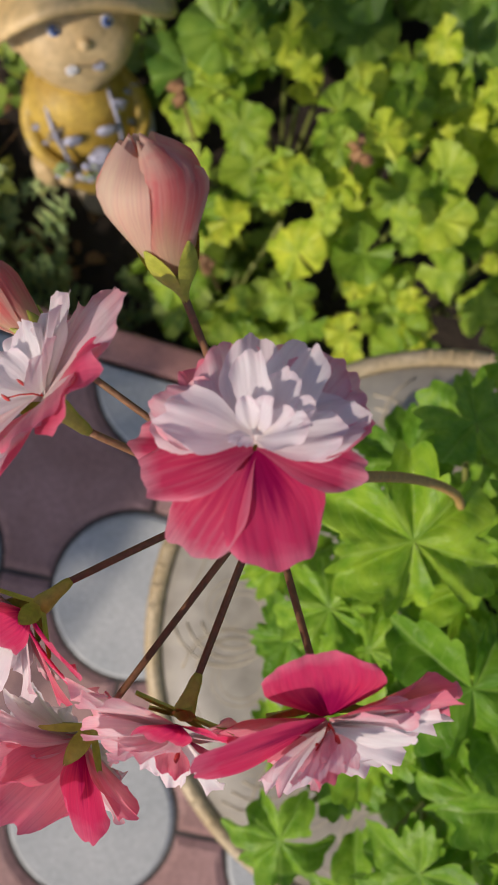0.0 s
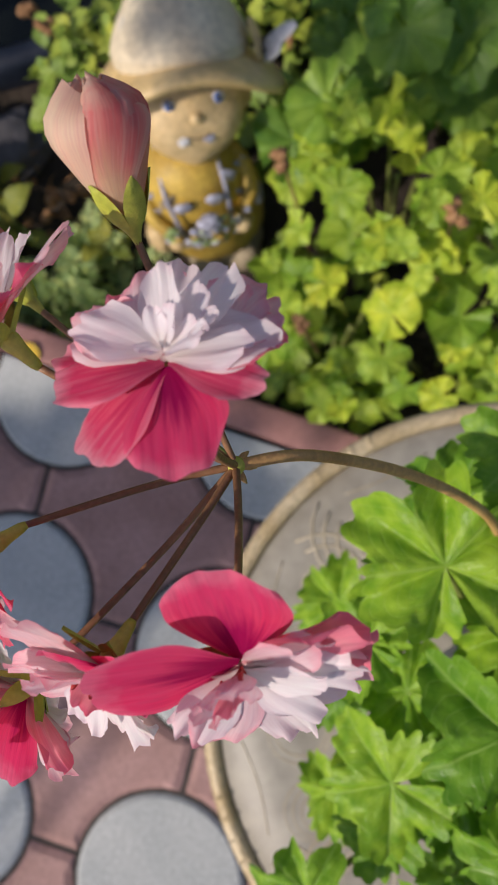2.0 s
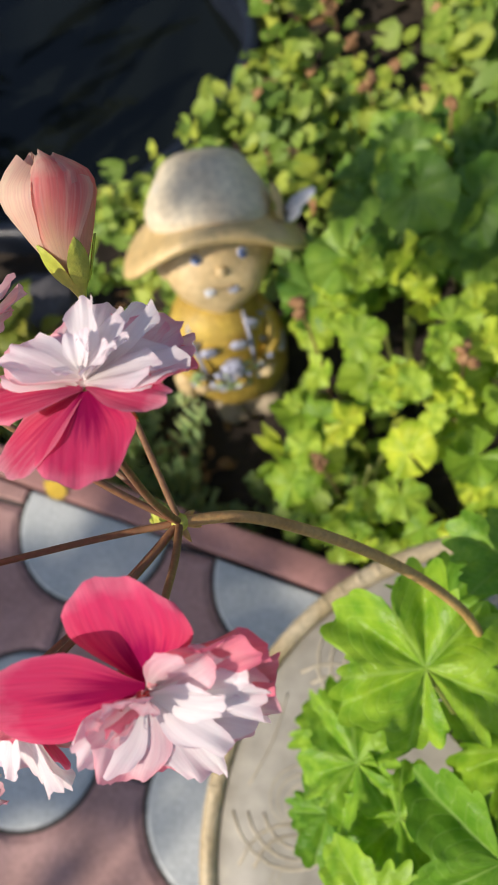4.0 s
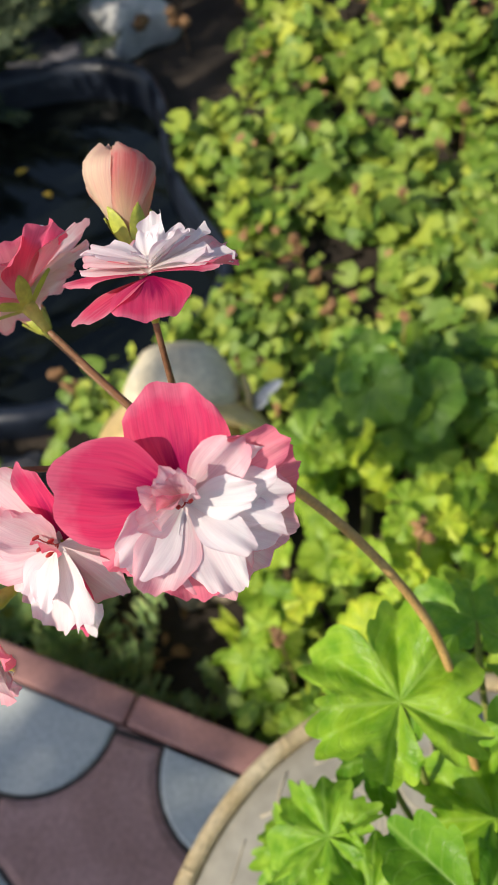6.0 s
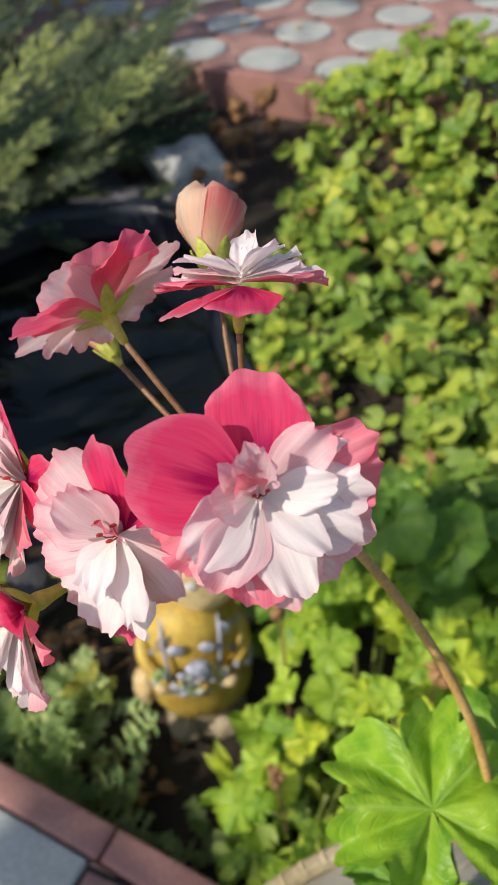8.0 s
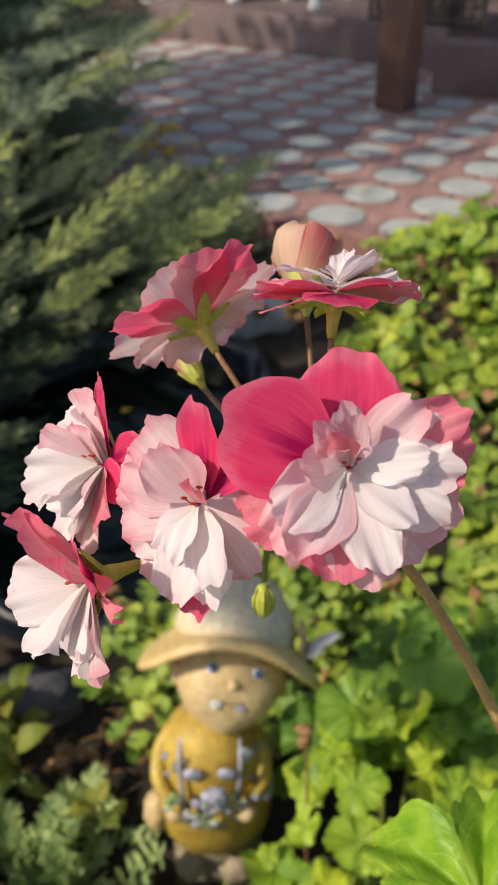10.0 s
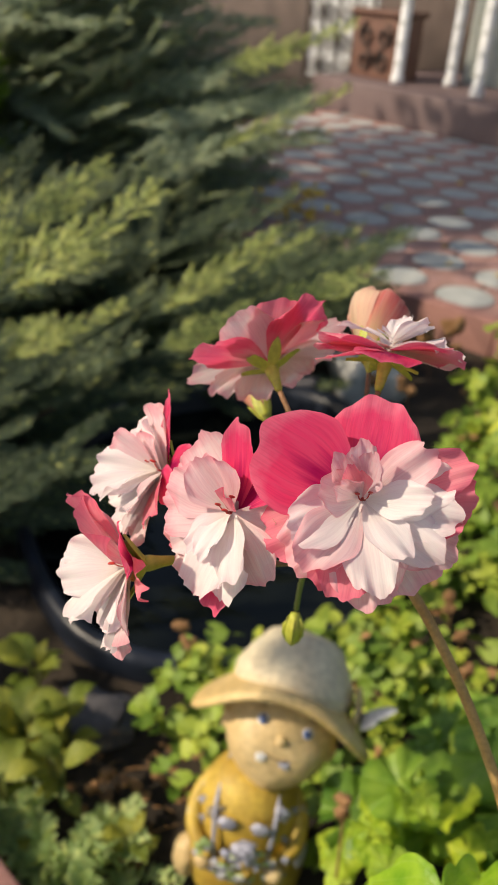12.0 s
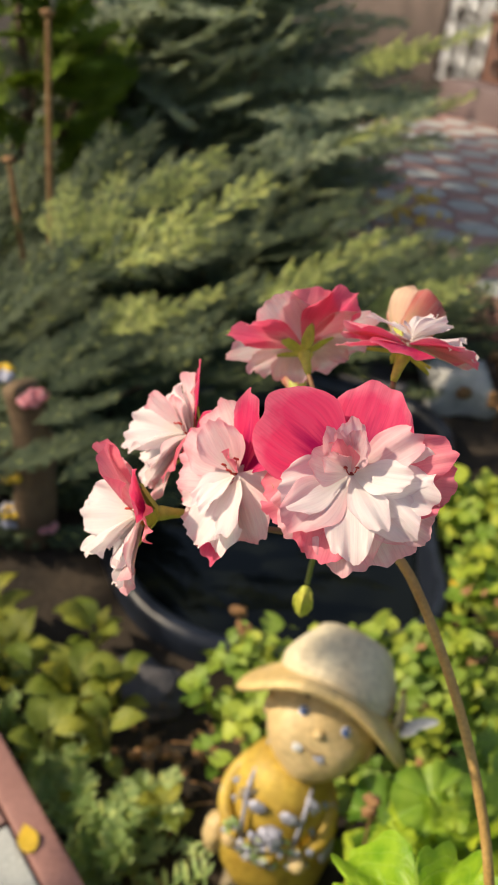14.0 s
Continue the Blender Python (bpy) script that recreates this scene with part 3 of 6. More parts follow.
def calyx_mesh(opening):
    """Receptacle with five pointed sepals that lie behind the petals, raised by the opening in degrees."""
    bm = bmesh.new()
    lathe(bm, [(0.0008, -0.0112), (0.0012, -0.0100), (0.0015, -0.0070), (0.0021, -0.0042), (0.0020, -0.0026), (0.0005, -0.0020)], 10)
    for k in range(5):
        a = 2 * math.pi * k / 5 + 0.3
        rot = Matrix.Rotation(a, 4, "Z")
        rows = []
        for s in range(7):
            t = s / 6
            w = 0.0021 * math.sin(math.pi * (0.16 + 0.84 * t)) ** 0.8 * (1 - 0.15 * t) + 0.0001
            reach = 0.0092 * t ** 1.05
            x0, z0 = 0.0013 + reach * math.cos(radians(opening)), -0.0030 + reach * math.sin(radians(opening)) + 0.0012 * t
            rows.append([bm.verts.new(rot @ Vector((x0, q * w, z0 - 0.0008 * (1 - abs(q))))) for q in (-1, 0, 1)])
        for p, q in zip(rows, rows[1:]):
            for i in range(2):
                bm.faces.new((p[i], p[i + 1], q[i + 1], q[i]))
    return put("flower", bm, SEPAL)



def flower(plant, at, normal, up, outer, inner, label, seed, anthers=4, size=1.0, opening=0, frill=1.0):
    """One semi-double blossom. outer, inner: (angle from the banner, lift, length, width, colour, bend)."""
    rnd = random.Random(seed)
    base = part("flower", calyx_mesh(opening), SEPAL, plant, label, m=Matrix.Translation(-Vector(plant.location)) @ frame_of(at, normal, up))
    for depth, layer in enumerate((outer, inner)):
        for i, (ang, lift, ln, wd, tone, bend) in enumerate(layer):
            calm = tone in (P, S) and depth == 0
            me = petal_mesh("petal", tone, seed * 100 + depth * 40 + i, ln * R * size, wd * R * size * (1.22 if depth else 1.05), 0.06 + rnd.uniform(0.0, 0.16) * depth, bend - (0.10 if depth else 0.05), 0.010 if calm else (0.012 + 0.010 * rnd.random()) * frill, 0.018 if calm else (0.026 + 0.03 * rnd.random()) * frill, 0.25 if calm else rnd.uniform(0.3, 0.9) * frill)
            m = Matrix.Rotation(radians(ang), 4, "Z") @ Matrix.Translation((0, 0.0004, -0.0012 + 0.00022 * i + 0.0004 * depth)) @ Matrix.Rotation(radians(lift + (6 + rnd.uniform(-6, 6) if depth else 2 + rnd.uniform(-3, 3))), 4, "X") @ Matrix.Rotation(radians(rnd.uniform(-16, 16) if depth else rnd.uniform(-6, 6)), 4, "Y")
            part("petal", me, None, base, m=m)
    for k in range(anthers):
        a = 0.9 + 6.283 * k / anthers + rnd.uniform(-0.4, 0.4)
        d = Vector((math.cos(a) * 0.55, math.sin(a) * 0.45, 1)).normalized()
        bm = bmesh.new()
        tube(bm, [d * (0.0050 * t / 3) + Vector((0, 0.0003 * t * t, 0)) for t in range(4)], [0.00022, 0.00018, 0.00016, 0.00014], 5)
        blob(bm, d * 0.0051 + Vector((0, 0.0027, 0)), (0.0005, 0.0003, 0.0010), 0, 8, 0.2, k)
        part("stamen", bm, STAMEN, base, "dark red stamen" if k == 0 else "")
    return base


PLANT_AT = (0.17, -0.15, TABLE_Z)
geranium = thing("potted_geranium", "pink and white double geranium in bloom in a pot", "potted plant", (PLANT_AT[0], PLANT_AT[1], TABLE_Z + 0.004))
GL = Vector(geranium.location)

# angles run counter-clockwise from the banner petals, seen from the front
F1 = ((0.0025, 0.0022, 1.0072), (-0.06, 0.56, 0.82), (0.0, -0.85, 0.5))
flower(geranium, *F1,
       [(-46, -18, 1.00, 0.78, S, -0.05), (20, -15, 0.98, 0.88, P, -0.04), (-70, 7, 0.94, 0.66, S, -0.14), (-104, 0, 1.04, 0.60, S, -0.04), (74, 6, 0.92, 0.54, S, -0.04), (104, 2, 1.02, 0.72, Q, 0.0), (130, 4, 1.06, 0.78, B, 0.0), (158, 6, 1.0, 0.82, B, 0.02), (190, 6, 0.98, 0.80, B, 0.02), (216, 6, 0.95, 0.66, Q, 0.0), (242, 4, 0.92, 0.7, B, 0.0)],
       [(240, 10, 0.94, 0.62, W_, -0.04), (212, 14, 0.80, 0.46, W_, 0.0), (182, 18, 0.98, 0.50, W_, 0.06), (150, 16, 0.98, 0.56, W_, 0.04), (124, 9, 1.02, 0.56, B, 0.0), (100, 8, 0.92, 0.56, W_, -0.04), (86, 15, 0.74, 0.40, W_, -0.02), (170, 38, 0.76, 0.30, W_, 0.16), (134, 34, 0.64, 0.36, W_, 0.05), (108, 30, 0.60, 0.32, W_, 0.0), (94, 40, 0.44, 0.24, W_, 0.0), (146, 54, 0.44, 0.22, W_, 0.15), (262, 16, 0.78, 0.50, W_, -0.06), (72, 34, 0.56, 0.36, W_, -0.06), (-74, 40, 0.22, 0.12, W_, -0.2), (-30, 48, 0.22, 0.10, W_, -0.2), (200, 50, 0.34, 0.18, W_, 0.1)],
       "open blossom, white above and hot pink below", 11, 0, 0.94, -20, 1.2)
F2 = ((0.0155, -0.0460, 0.9940), (0.20, -0.76, 0.62), (-0.22, 0.25, 0.9))
flower(geranium, *F2,
       [(-17, -2, 1.08, 1.0, P, 0.0), (108, -12, 1.14, 0.86, Q, 0.02), (60, 11, 1.24, 1.14, P, -0.02), (150, 0, 0.98, 0.84, Q, 0.0), (-66, 10, 1.16, 0.60, Q, 0.02), (-88, 4, 1.12, 0.84, Q, -0.02), (-116, 2, 1.08, 0.90, B, -0.03), (-142, 0, 1.08, 0.90, B, -0.04), (-168, 0, 1.08, 0.88, B, -0.03), (170, 2, 1.02, 0.80, Q, 0.0), (130, -6, 1.04, 0.78, B, 0.0)],
       [(-60, 16, 0.92, 0.46, B, 0.0), (-82, 12, 0.98, 0.54, W_, 0.0), (-106, 12, 1.0, 0.54, W_, -0.02), (-134, 8, 0.98, 0.52, W_, -0.02), (-172, 12, 1.0, 0.52, W_, -0.02), (142, 10, 0.92, 0.56, B, 0.0), (112, 18, 0.84, 0.56, W_, 0.06), (-96, 26, 0.72, 0.36, W_, -0.04), (-146, 24, 0.76, 0.36, W_, -0.02), (84, 30, 0.54, 0.42, B, 0.14), (26, 40, 0.62, 0.32, B, 0.14), (-6, 36, 0.70, 0.34, B, 0.10), (-24, 40, 0.58, 0.30, B, 0.14), (10, 50, 0.52, 0.26, Q, 0.2), (52, 46, 0.46, 0.28, B, 0.2)],
       "broad open blossom with two hot pink upper petals", 22, 4, 1.0, -8, 1.25)
F3 = ((-0.0118, -0.0512, 0.9832), (-0.34, -0.82, 0.45), (0.1, 0.2, 0.95))
flower(geranium, *F3,
       [(12, 14, 1.02, 0.48, P, 0.05), (-20, 2, 0.96, 0.50, P, 0.0), (58, 8, 1.0, 0.86, B, 0.0), (92, 4, 1.10, 0.92, B, -0.02), (124, 2, 1.10, 0.92, B, -0.02), (152, 0, 1.08, 0.84, Q, -0.02), (176, -2, 1.10, 0.74, Q, 0.0), (-160, 0, 1.12, 0.56, P, 0.0), (-128, -10, 0.86, 0.7, B, -0.06), (-88, -24, 0.60, 0.56, B, -0.06)],
       [(160, 12, 1.02, 0.58, W_, -0.06), (182, 14, 1.0, 0.56, W_, -0.06), (204, 14, 0.98, 0.56, W_, -0.05), (226, 18, 0.86, 0.5, W_, -0.04), (138, 12, 0.95, 0.6, W_, -0.03), (112, 14, 0.90, 0.6, B, 0.0), (84, 18, 0.82, 0.6, B, 0.0), (34, 30, 0.66, 0.5, B, 0.05), (56, 28, 0.7, 0.5, B, 0.04), (190, 34, 0.62, 0.34, W_, -0.08), (166, 32, 0.6, 0.34, W_, -0.08), (-12, 40, 0.4, 0.3, Q, 0.1)],
       "open blossom with dark upright upper petals", 33, 4, 1.0, -6, 1.4)
F4 = ((-0.0350, 0.0110, 0.9905), (-0.66, 0.58, 0.48), (0.0, -1.0, 0.0))
flower(geranium, *F4,
       [(-4, 10, 1.15, 0.80, L_, -0.06), (34, 12, 1.10, 0.84, B, -0.06), (92, 14, 1.16, 0.92, L_, -0.04), (62, 12, 1.08, 0.84, Q, -0.04), (128, 12, 1.14, 0.94, B, -0.06), (165, 8, 1.08, 0.86, B, -0.06), (200, 8, 1.05, 0.82, B, -0.06), (240, 8, 1.08, 0.82, B, -0.06), (278, 8, 1.10, 0.80, B, -0.06), (318, 8, 1.12, 0.80, B, -0.06)],
       [(270, 22, 0.92, 0.56, W_, -0.06), (236, 26, 0.88, 0.54, W_, -0.05), (184, 28, 0.92, 0.56, W_, -0.04), (150, 30, 0.86, 0.5, W_, 0.0), (210, 38, 0.72, 0.44, W_, 0.0), (300, 30, 0.74, 0.42, W_, -0.05), (112, 38, 0.62, 0.40, W_, 0.0), (255, 48, 0.56, 0.3, W_, 0.0)],
       "blossom turned away with pale petal backs", 44, 2, 1.04, 20)
F5 = ((-0.0428, -0.0322, 0.9725), (-0.72, -0.60, 0.32), (0.1, 0.1, 1.0))
flower(geranium, *F5,
       [(6, 13, 1.14, 0.50, P, 0.05), (-46, 5, 1.0, 0.46, P, -0.10), (40, 23, 0.86, 0.6, B, 0.0), (66, 19, 0.95, 0.8, B, -0.02), (104, 17, 0.95, 0.85, B, -0.02), (142, 15, 1.05, 0.85, B, -0.02), (180, 13, 1.08, 0.80, B, -0.02), (-145, 13, 1.05, 0.8, B, 0.0), (-108, 15, 0.95, 0.7, Q, 0.0), (-78, 9, 0.9, 0.5, P, -0.05)],
       [(60, 33, 0.80, 0.65, W_, 0.0), (92, 31, 0.86, 0.70, W_, -0.04), (124, 29, 0.92, 0.73, W_, -0.05), (152, 27, 1.0, 0.65, W_, -0.06), (178, 29, 1.0, 0.65, W_, -0.06), (206, 29, 0.92, 0.65, W_, -0.05), (236, 33, 0.8, 0.60, W_, 0.0), (30, 45, 0.6, 0.52, B, 0.0), (140, 49, 0.62, 0.44, W_, -0.05), (190, 49, 0.6, 0.42, W_, -0.05), (100, 53, 0.55, 0.39, W_, 0.0), (70, 60, 0.74, 0.54, B, -0.08), (128, 62, 0.82, 0.58, W_, -0.12), (168, 60, 0.88, 0.58, W_, -0.14), (208, 62, 0.80, 0.54, W_, -0.12)],
       "side-facing blossom, white with pink upper petals", 55, 2, 1.0, 24, 1.5)
F6 = ((-0.0336, -0.0600, 0.9645), (-0.64, -0.74, 0.08), (-0.05, 0.0, 1.0))
flower(geranium, *F6,
       [(40, 43, 1.12, 0.80, Q, -0.06), (2, 45, 1.16, 0.86, Q, -0.08), (-36, 31, 1.10, 0.62, P, -0.14), (-72, 15, 0.95, 0.5, Q, -0.10), (74, 25, 0.95, 0.74, B, -0.02), (108, 17, 0.98, 0.8, W_, -0.02), (142, 13, 1.08, 0.82, W_, -0.04), (176, 11, 1.20, 0.74, W_, -0.04), (-150, 13, 1.08, 0.8, B, -0.02), (-112, 15, 1.0, 0.74, B, 0.0)],
       [(96, 27, 0.90, 0.65, W_, -0.04), (126, 25, 0.96, 0.65, W_, -0.05), (156, 23, 1.06, 0.65, W_, -0.06), (186, 23, 1.08, 0.60, W_, -0.06), (214, 27, 0.96, 0.60, W_, -0.04), (244, 31, 0.84, 0.57, W_, 0.0), (70, 41, 0.7, 0.57, B, 0.0), (150, 45, 0.66, 0.42, W_, -0.06), (200, 45, 0.64, 0.42, W_, -0.06), (112, 58, 0.80, 0.58, W_, -0.10), (146, 64, 0.82, 0.58, W_, -0.14), (178, 60, 0.86, 0.58, W_, -0.16), (210, 62, 0.78, 0.58, W_, -0.12)],
       "side-facing white blossom with rose upper petals", 66, 2, 1.0, 30, 1.4)

HUB = Vector((0.006, -0.010, 0.953))


def pedicel(f, sag):
    n = Vector(f[1]).normalized()
    end = Vector(f[0]) - n * 0.0108
    mid = (HUB + end) / 2 + Vector((0, 0, -sag)) - n * 0.004
    bm = bmesh.new()
    pts = [p - GL for p in spline([HUB, mid, end], 8)]
    tube(bm, pts, [0.00095 - 0.0002 * i / len(pts) for i in range(len(pts))], 8)
    part("pedicel", bm, STALK, geranium)


for f, s in ((F1, 0.0), (F2, 0.004), (F3, 0.003), (F4, 0.001), (F5, 0.003), (F6, 0.004)):
    pedicel(f, s)


def bud(at, axis, length, width, label, seed, turn=0.0):
    """A closed bud: petals wrapped round one another over pointed green sepals."""
    rnd = random.Random(seed)
    base_m = Matrix.Translation(-GL) @ frame_of(at, axis, (0.3, 0.2, 1) if abs(Vector(axis).normalized().z) < 0.9 else (0, 1, 0)) @ Matrix.Rotation(turn, 4, "Z")
    bm = bmesh.new()
    for k in range(5):
        rot = Matrix.Rotation(2 * math.pi * k / 5 + 0.5, 4, "Z")
        rows = []
        long = length * rnd.uniform(0.30, 0.38)
        for s in range(8):
            t = s / 7
            r = width * 0.5 * (0.16 + 0.84 * min(1.0, 1.15 * long / length * t) ** 0.85) + 0.0007
            w = width * 0.105 * math.sin(math.pi * (0.14 + 0.86 * t)) ** 0.8 + 0.0001
            rows.append([bm.verts.new(rot @ Vector((r - abs(q) * 0.0006, q * w, long * t))) for q in (-1, 0, 1)])
        for p, q in zip(rows, rows[1:]):
            for i in range(2):
                bm.faces.new((p[i], p[i + 1], q[i + 1], q[i]))
    lathe(bm, [(0.0006, -0.004), (0.0011, -0.002), (width * 0.10, 0.0), (width * 0.16, 0.002), (width * 0.1, 0.003)], 10)
    base = part("bud", bm, SEPAL, geranium, label, m=base_m)
    for k in range(11):
        bm = bmesh.new()
        uvl = bm.loops.layers.uv.new("UVMap")
        nu, nv, rows, uvs = 10, 11, [], {}
        k_in = (1.0, 0.84, 0.70)[k % 3]
        outside = k % 3 == 0
        span = rnd.uniform(0.82, 0.98) if outside else rnd.uniform(0.55, 0.95)
        a0 = (math.pi / 6 * k if outside else 4 * math.pi * k / 11) + rnd.uniform(-0.2, 0.2)
        top = (1.02, 1.04, 1.03)[k % 3] * rnd.uniform(0.97, 1.02)
        ph = rnd.uniform(0, 6)
        for j in range(nv + 1):
            s = j / nv
            r = width * 0.5 * k_in * (0.15 + 0.85 * min(1.0, s * 1.22) ** 0.85) * (1 - (0.68 if outside else 0.88) * (max(0, s - 0.58) / 0.42) ** 2.2)
            row = []
            for i in range(nu + 1):
                u = 2 * i / nu - 1
                hw = 1.2 * span * (0.55 + 0.45 * min(1, s / 0.5)) * (1 - 0.06 * max(0, s - 0.7) / 0.3)
                a = a0 + u * hw + 0.7 * s
                rr = r * (1 + 0.05 * u + 0.03 * math.sin(5 * u + k) + 0.05 * s ** 3 * math.sin(6 * u + ph) + 0.012 * s * math.sin(19 * u + ph))
                v = bm.verts.new((rr * math.cos(a), rr * math.sin(a), length * (0.05 + 0.95 * s * top * (1 - 0.12 * abs(u) ** 2.4 * s * s + 0.03 * s ** 3 * math.sin(5 * u + ph)))))
                uvs[v] = (u * 0.5 + 0.5, s)
                row.append(v)
            rows.append(row)
        for j in range(nv):
            for i in range(nu):
                f = bm.faces.new((rows[j][i], rows[j][i + 1], rows[j + 1][i + 1], rows[j + 1][i]))
                for lp in f.loops:
                    lp[uvl].uv = uvs[lp.vert]
        part("petal", bm, PETAL_CREAM if k in (1, 4, 6) else PETAL_BUD, base)
    bm = bmesh.new()
    end = Vector(at) - Vector(axis).normalized() * 0.003
    mid = (HUB + end) / 2 + Vector((0, 0, -0.002)) - Vector(axis).normalized() * 0.004
    pts = [p - GL for p in spline([HUB, mid, end], 8)]
    tube(bm, pts, 0.0008, 8)
    part("pedicel", bm, STALK, geranium)


bud((-0.0107, 0.0315, 0.988), (-0.24, 0.79, 0.57), 0.0252, 0.0220, "large bud about to open, salmon and cream striped", 5, 2.5)
bud((-0.0400, 0.0235, 0.9640), (-0.70, 0.66, 0.30), 0.0225, 0.0145, "slim salmon bud", 6)

# small green bud that hangs from the head of the stalk
bm = bmesh.new()
hang = spline([HUB, (-0.002, -0.004, 0.944), (-0.0115, 0.000, 0.930), (-0.0135, 0.001, 0.912)], 8)
tube(bm, [p - GL for p in hang], 0.0009, 8)
nod = part("drooping_pedicel", bm, STEM_GREEN, geranium)
bm = bmesh.new()
lathe(bm, [(0.0009, 0.004), (0.0019, 0.0028), (0.0029, -0.0005), (0.0030, -0.004), (0.0021, -0.0075), (0.0008, -0.0095), (0.0002, -0.0098)], 14, Matrix.Translation(Vector((-0.0137, 0.001, 0.906)) - GL))
for k in range(5):
    a = 2 * math.pi * k / 5
    o = Vector((-0.0137, 0.001, 0.906)) - GL
    tube(bm, [o + Vector((math.cos(a) * r, math.sin(a) * r, h)) for r, h in ((0.0018, 0.0028), (0.0031, -0.0005), (0.0032, -0.004), (0.002, -0.008))], [0.0004, 0.0007, 0.0006, 0.0002], 6)
part("bud", bm, SEPAL, geranium, "small tight green bud hanging down")
# bracts at the head
bm = bmesh.new()
blob(bm, HUB - GL, (0.0022, 0.0022, 0.0020), 0, 8)
part("stalk_head", bm, SEPAL, geranium)
for k in range(6):
    bm = bmesh.new()
    a = k * 1.05
    d = Vector((math.cos(a), math.sin(a), -0.3))
    tube(bm, [HUB - GL + d * 0.001, HUB - GL + d * 0.0030 + Vector((0, 0, -0.001)), HUB - GL + d * 0.0042 + Vector((0, 0, -0.0025))], [0.0009, 0.0008, 0.0002], 6)
    part("bract", bm, STALK_MAIN, geranium)
bm = bmesh.new()
main = spline([HUB, (0.022, -0.006, 0.942), (0.047, -0.007, 0.907), (0.070, -0.013, 0.866), (0.084, -0.022, 0.828), (0.100, -0.045, 0.770), (0.125, -0.085, 0.700)], 8)
tube(bm, [p - GL for p in main], [0.0014 + 0.0005 * i / len(main) for i in range(len(main))], 10)
part("flower_stalk", bm, STALK_MAIN, geranium, "long arching brown-green stalk")


def lobed_leaf(name, mat, seed, lobes=7, depth=0.16, teeth=0.05, ruffle=0.10, cone=0.10, na=70, nr=6, sinus=0.5, pucker=0.03, bulge=0.0, fold=0.0):
    """A round lobed leaf of radius 1; the stalk joins at the origin, +Z is its upper face, the tip lies along +Y."""
    rnd = random.Random(seed)
    ph = rnd.uniform(0, 6)
    droop = [rnd.uniform(-1.0, 0.6) for k in range(lobes + 1)]
    long = [rnd.uniform(0.84, 1.06) for k in range(lobes + 1)]
    tooth = [rnd.uniform(0.3, 1.5) for k in range(40)]
    bm = bmesh.new()
    uvl = bm.loops.layers.uv.new("UVMap")
    c = bm.verts.new((0, 0, 0))
    uvs = {c: (0.5, 0.0)}
    rings = []
    for j in range(1, nr + 1):
        s = j / nr
        row = []
        for i in range(na + 1):
            t = i / na
            a = -math.pi / 2 + sinus / 2 + (2 * math.pi - sinus) * t
            lob = abs(math.sin(math.pi * t * lobes)) ** 0.7
            rad = (1 - depth * s ** 1.6 * (1 - lob)) * (0.86 + 0.14 * math.sin(math.pi * t))
            rad *= 1 + teeth * (1.2 + 0.8 * math.sin(t * 19 + ph)) * s ** 3 * (1.6 * abs(math.sin(t * (21 if lobes > 5 else 23) * math.pi + ph)) - 1) + 0.03 * s * math.sin(5 * t * 6.28 + ph)
            rad *= 1 + 0.09 * s * math.sin(int(t * lobes - 1e-6) * 2.3 + ph)
            r = s * rad
            z = cone * s * s + ruffle * s ** 2 * math.sin(t * lobes * 2 * math.pi + ph) * 0.5 + ruffle * 0.7 * s ** 2.5 * math.sin(t * 2 * math.pi * 2.5 + ph * 2) - 0.035 * s * (1 - lob) + 0.05 * (1 - abs(2 * (t * lobes % 1) - 1)) * 0.4 * s * (1 - s) + pucker * math.sin(s * 17 + ph) * math.sin(t * lobes * 4 * math.pi + 1.5 * ph) * s * (1.1 - s)
            fr = t * lobes % 1 if i < na else 1.0
            it = min(lobes - 1, int(t * lobes - 1e-6)) if t > 0 else 0
            if fold:
                mid = 1 - abs(2 * fr - 1)
                keel = abs(2 * fr - 1) ** 1.1
                r *= 1 + (long[it] - 1) * mid ** 0.6 * s + teeth * 0.8 * s ** 4 * (tooth[int(t * 34) % 40] - 0.9) * math.sin(math.pi * (t * 34 % 1))
                z += fold * s * keel * (1 - 0.35 * s) + 0.76 * fold * droop[it] * s ** 2 * mid + 0.10 * fold * s * math.sin(s * 11 + 9 * abs(fr - 0.5)) * (1 - keel)
            z += bulge * math.sin(2 * math.pi * (t * lobes % 1)) ** 2 * s * (1.25 - s) * 1.6 - bulge * 0.8 * (1 - lob) * s ** 3
            v = bm.verts.new((r * math.cos(a), r * math.sin(a), z))
            uvs[v] = (t, s)
            row.append(v)
        rings.append(row)
    for i in range(na):
        bm.faces.new((c, rings[0][i], rings[0][i + 1]))
    for p, q in zip(rings, rings[1:]):
        for i in range(na):
            bm.faces.new((p[i], q[i], q[i + 1], p[i + 1]))
    for f in bm.faces:
        us = [uvs[lp.vert][0] for lp in f.loops if lp.vert is not c]
        for lp in f.loops:
            lp[uvl].uv = (sum(us) / len(us), 0.0) if lp.vert is c else uvs[lp.vert]
    return put(name, bm, mat)


BIG = [lobed_leaf("leaf", LEAF_BIG, s, lobes=5 + s % 2, depth=0.36, teeth=0.07, ruffle=0.22, cone=-0.06, na=136, nr=11, sinus=0.25, pucker=0.05, bulge=0.05, fold=0.34) for s in (1, 2, 3, 4)]
POT_C = Vector((0.175, -0.15, 0))


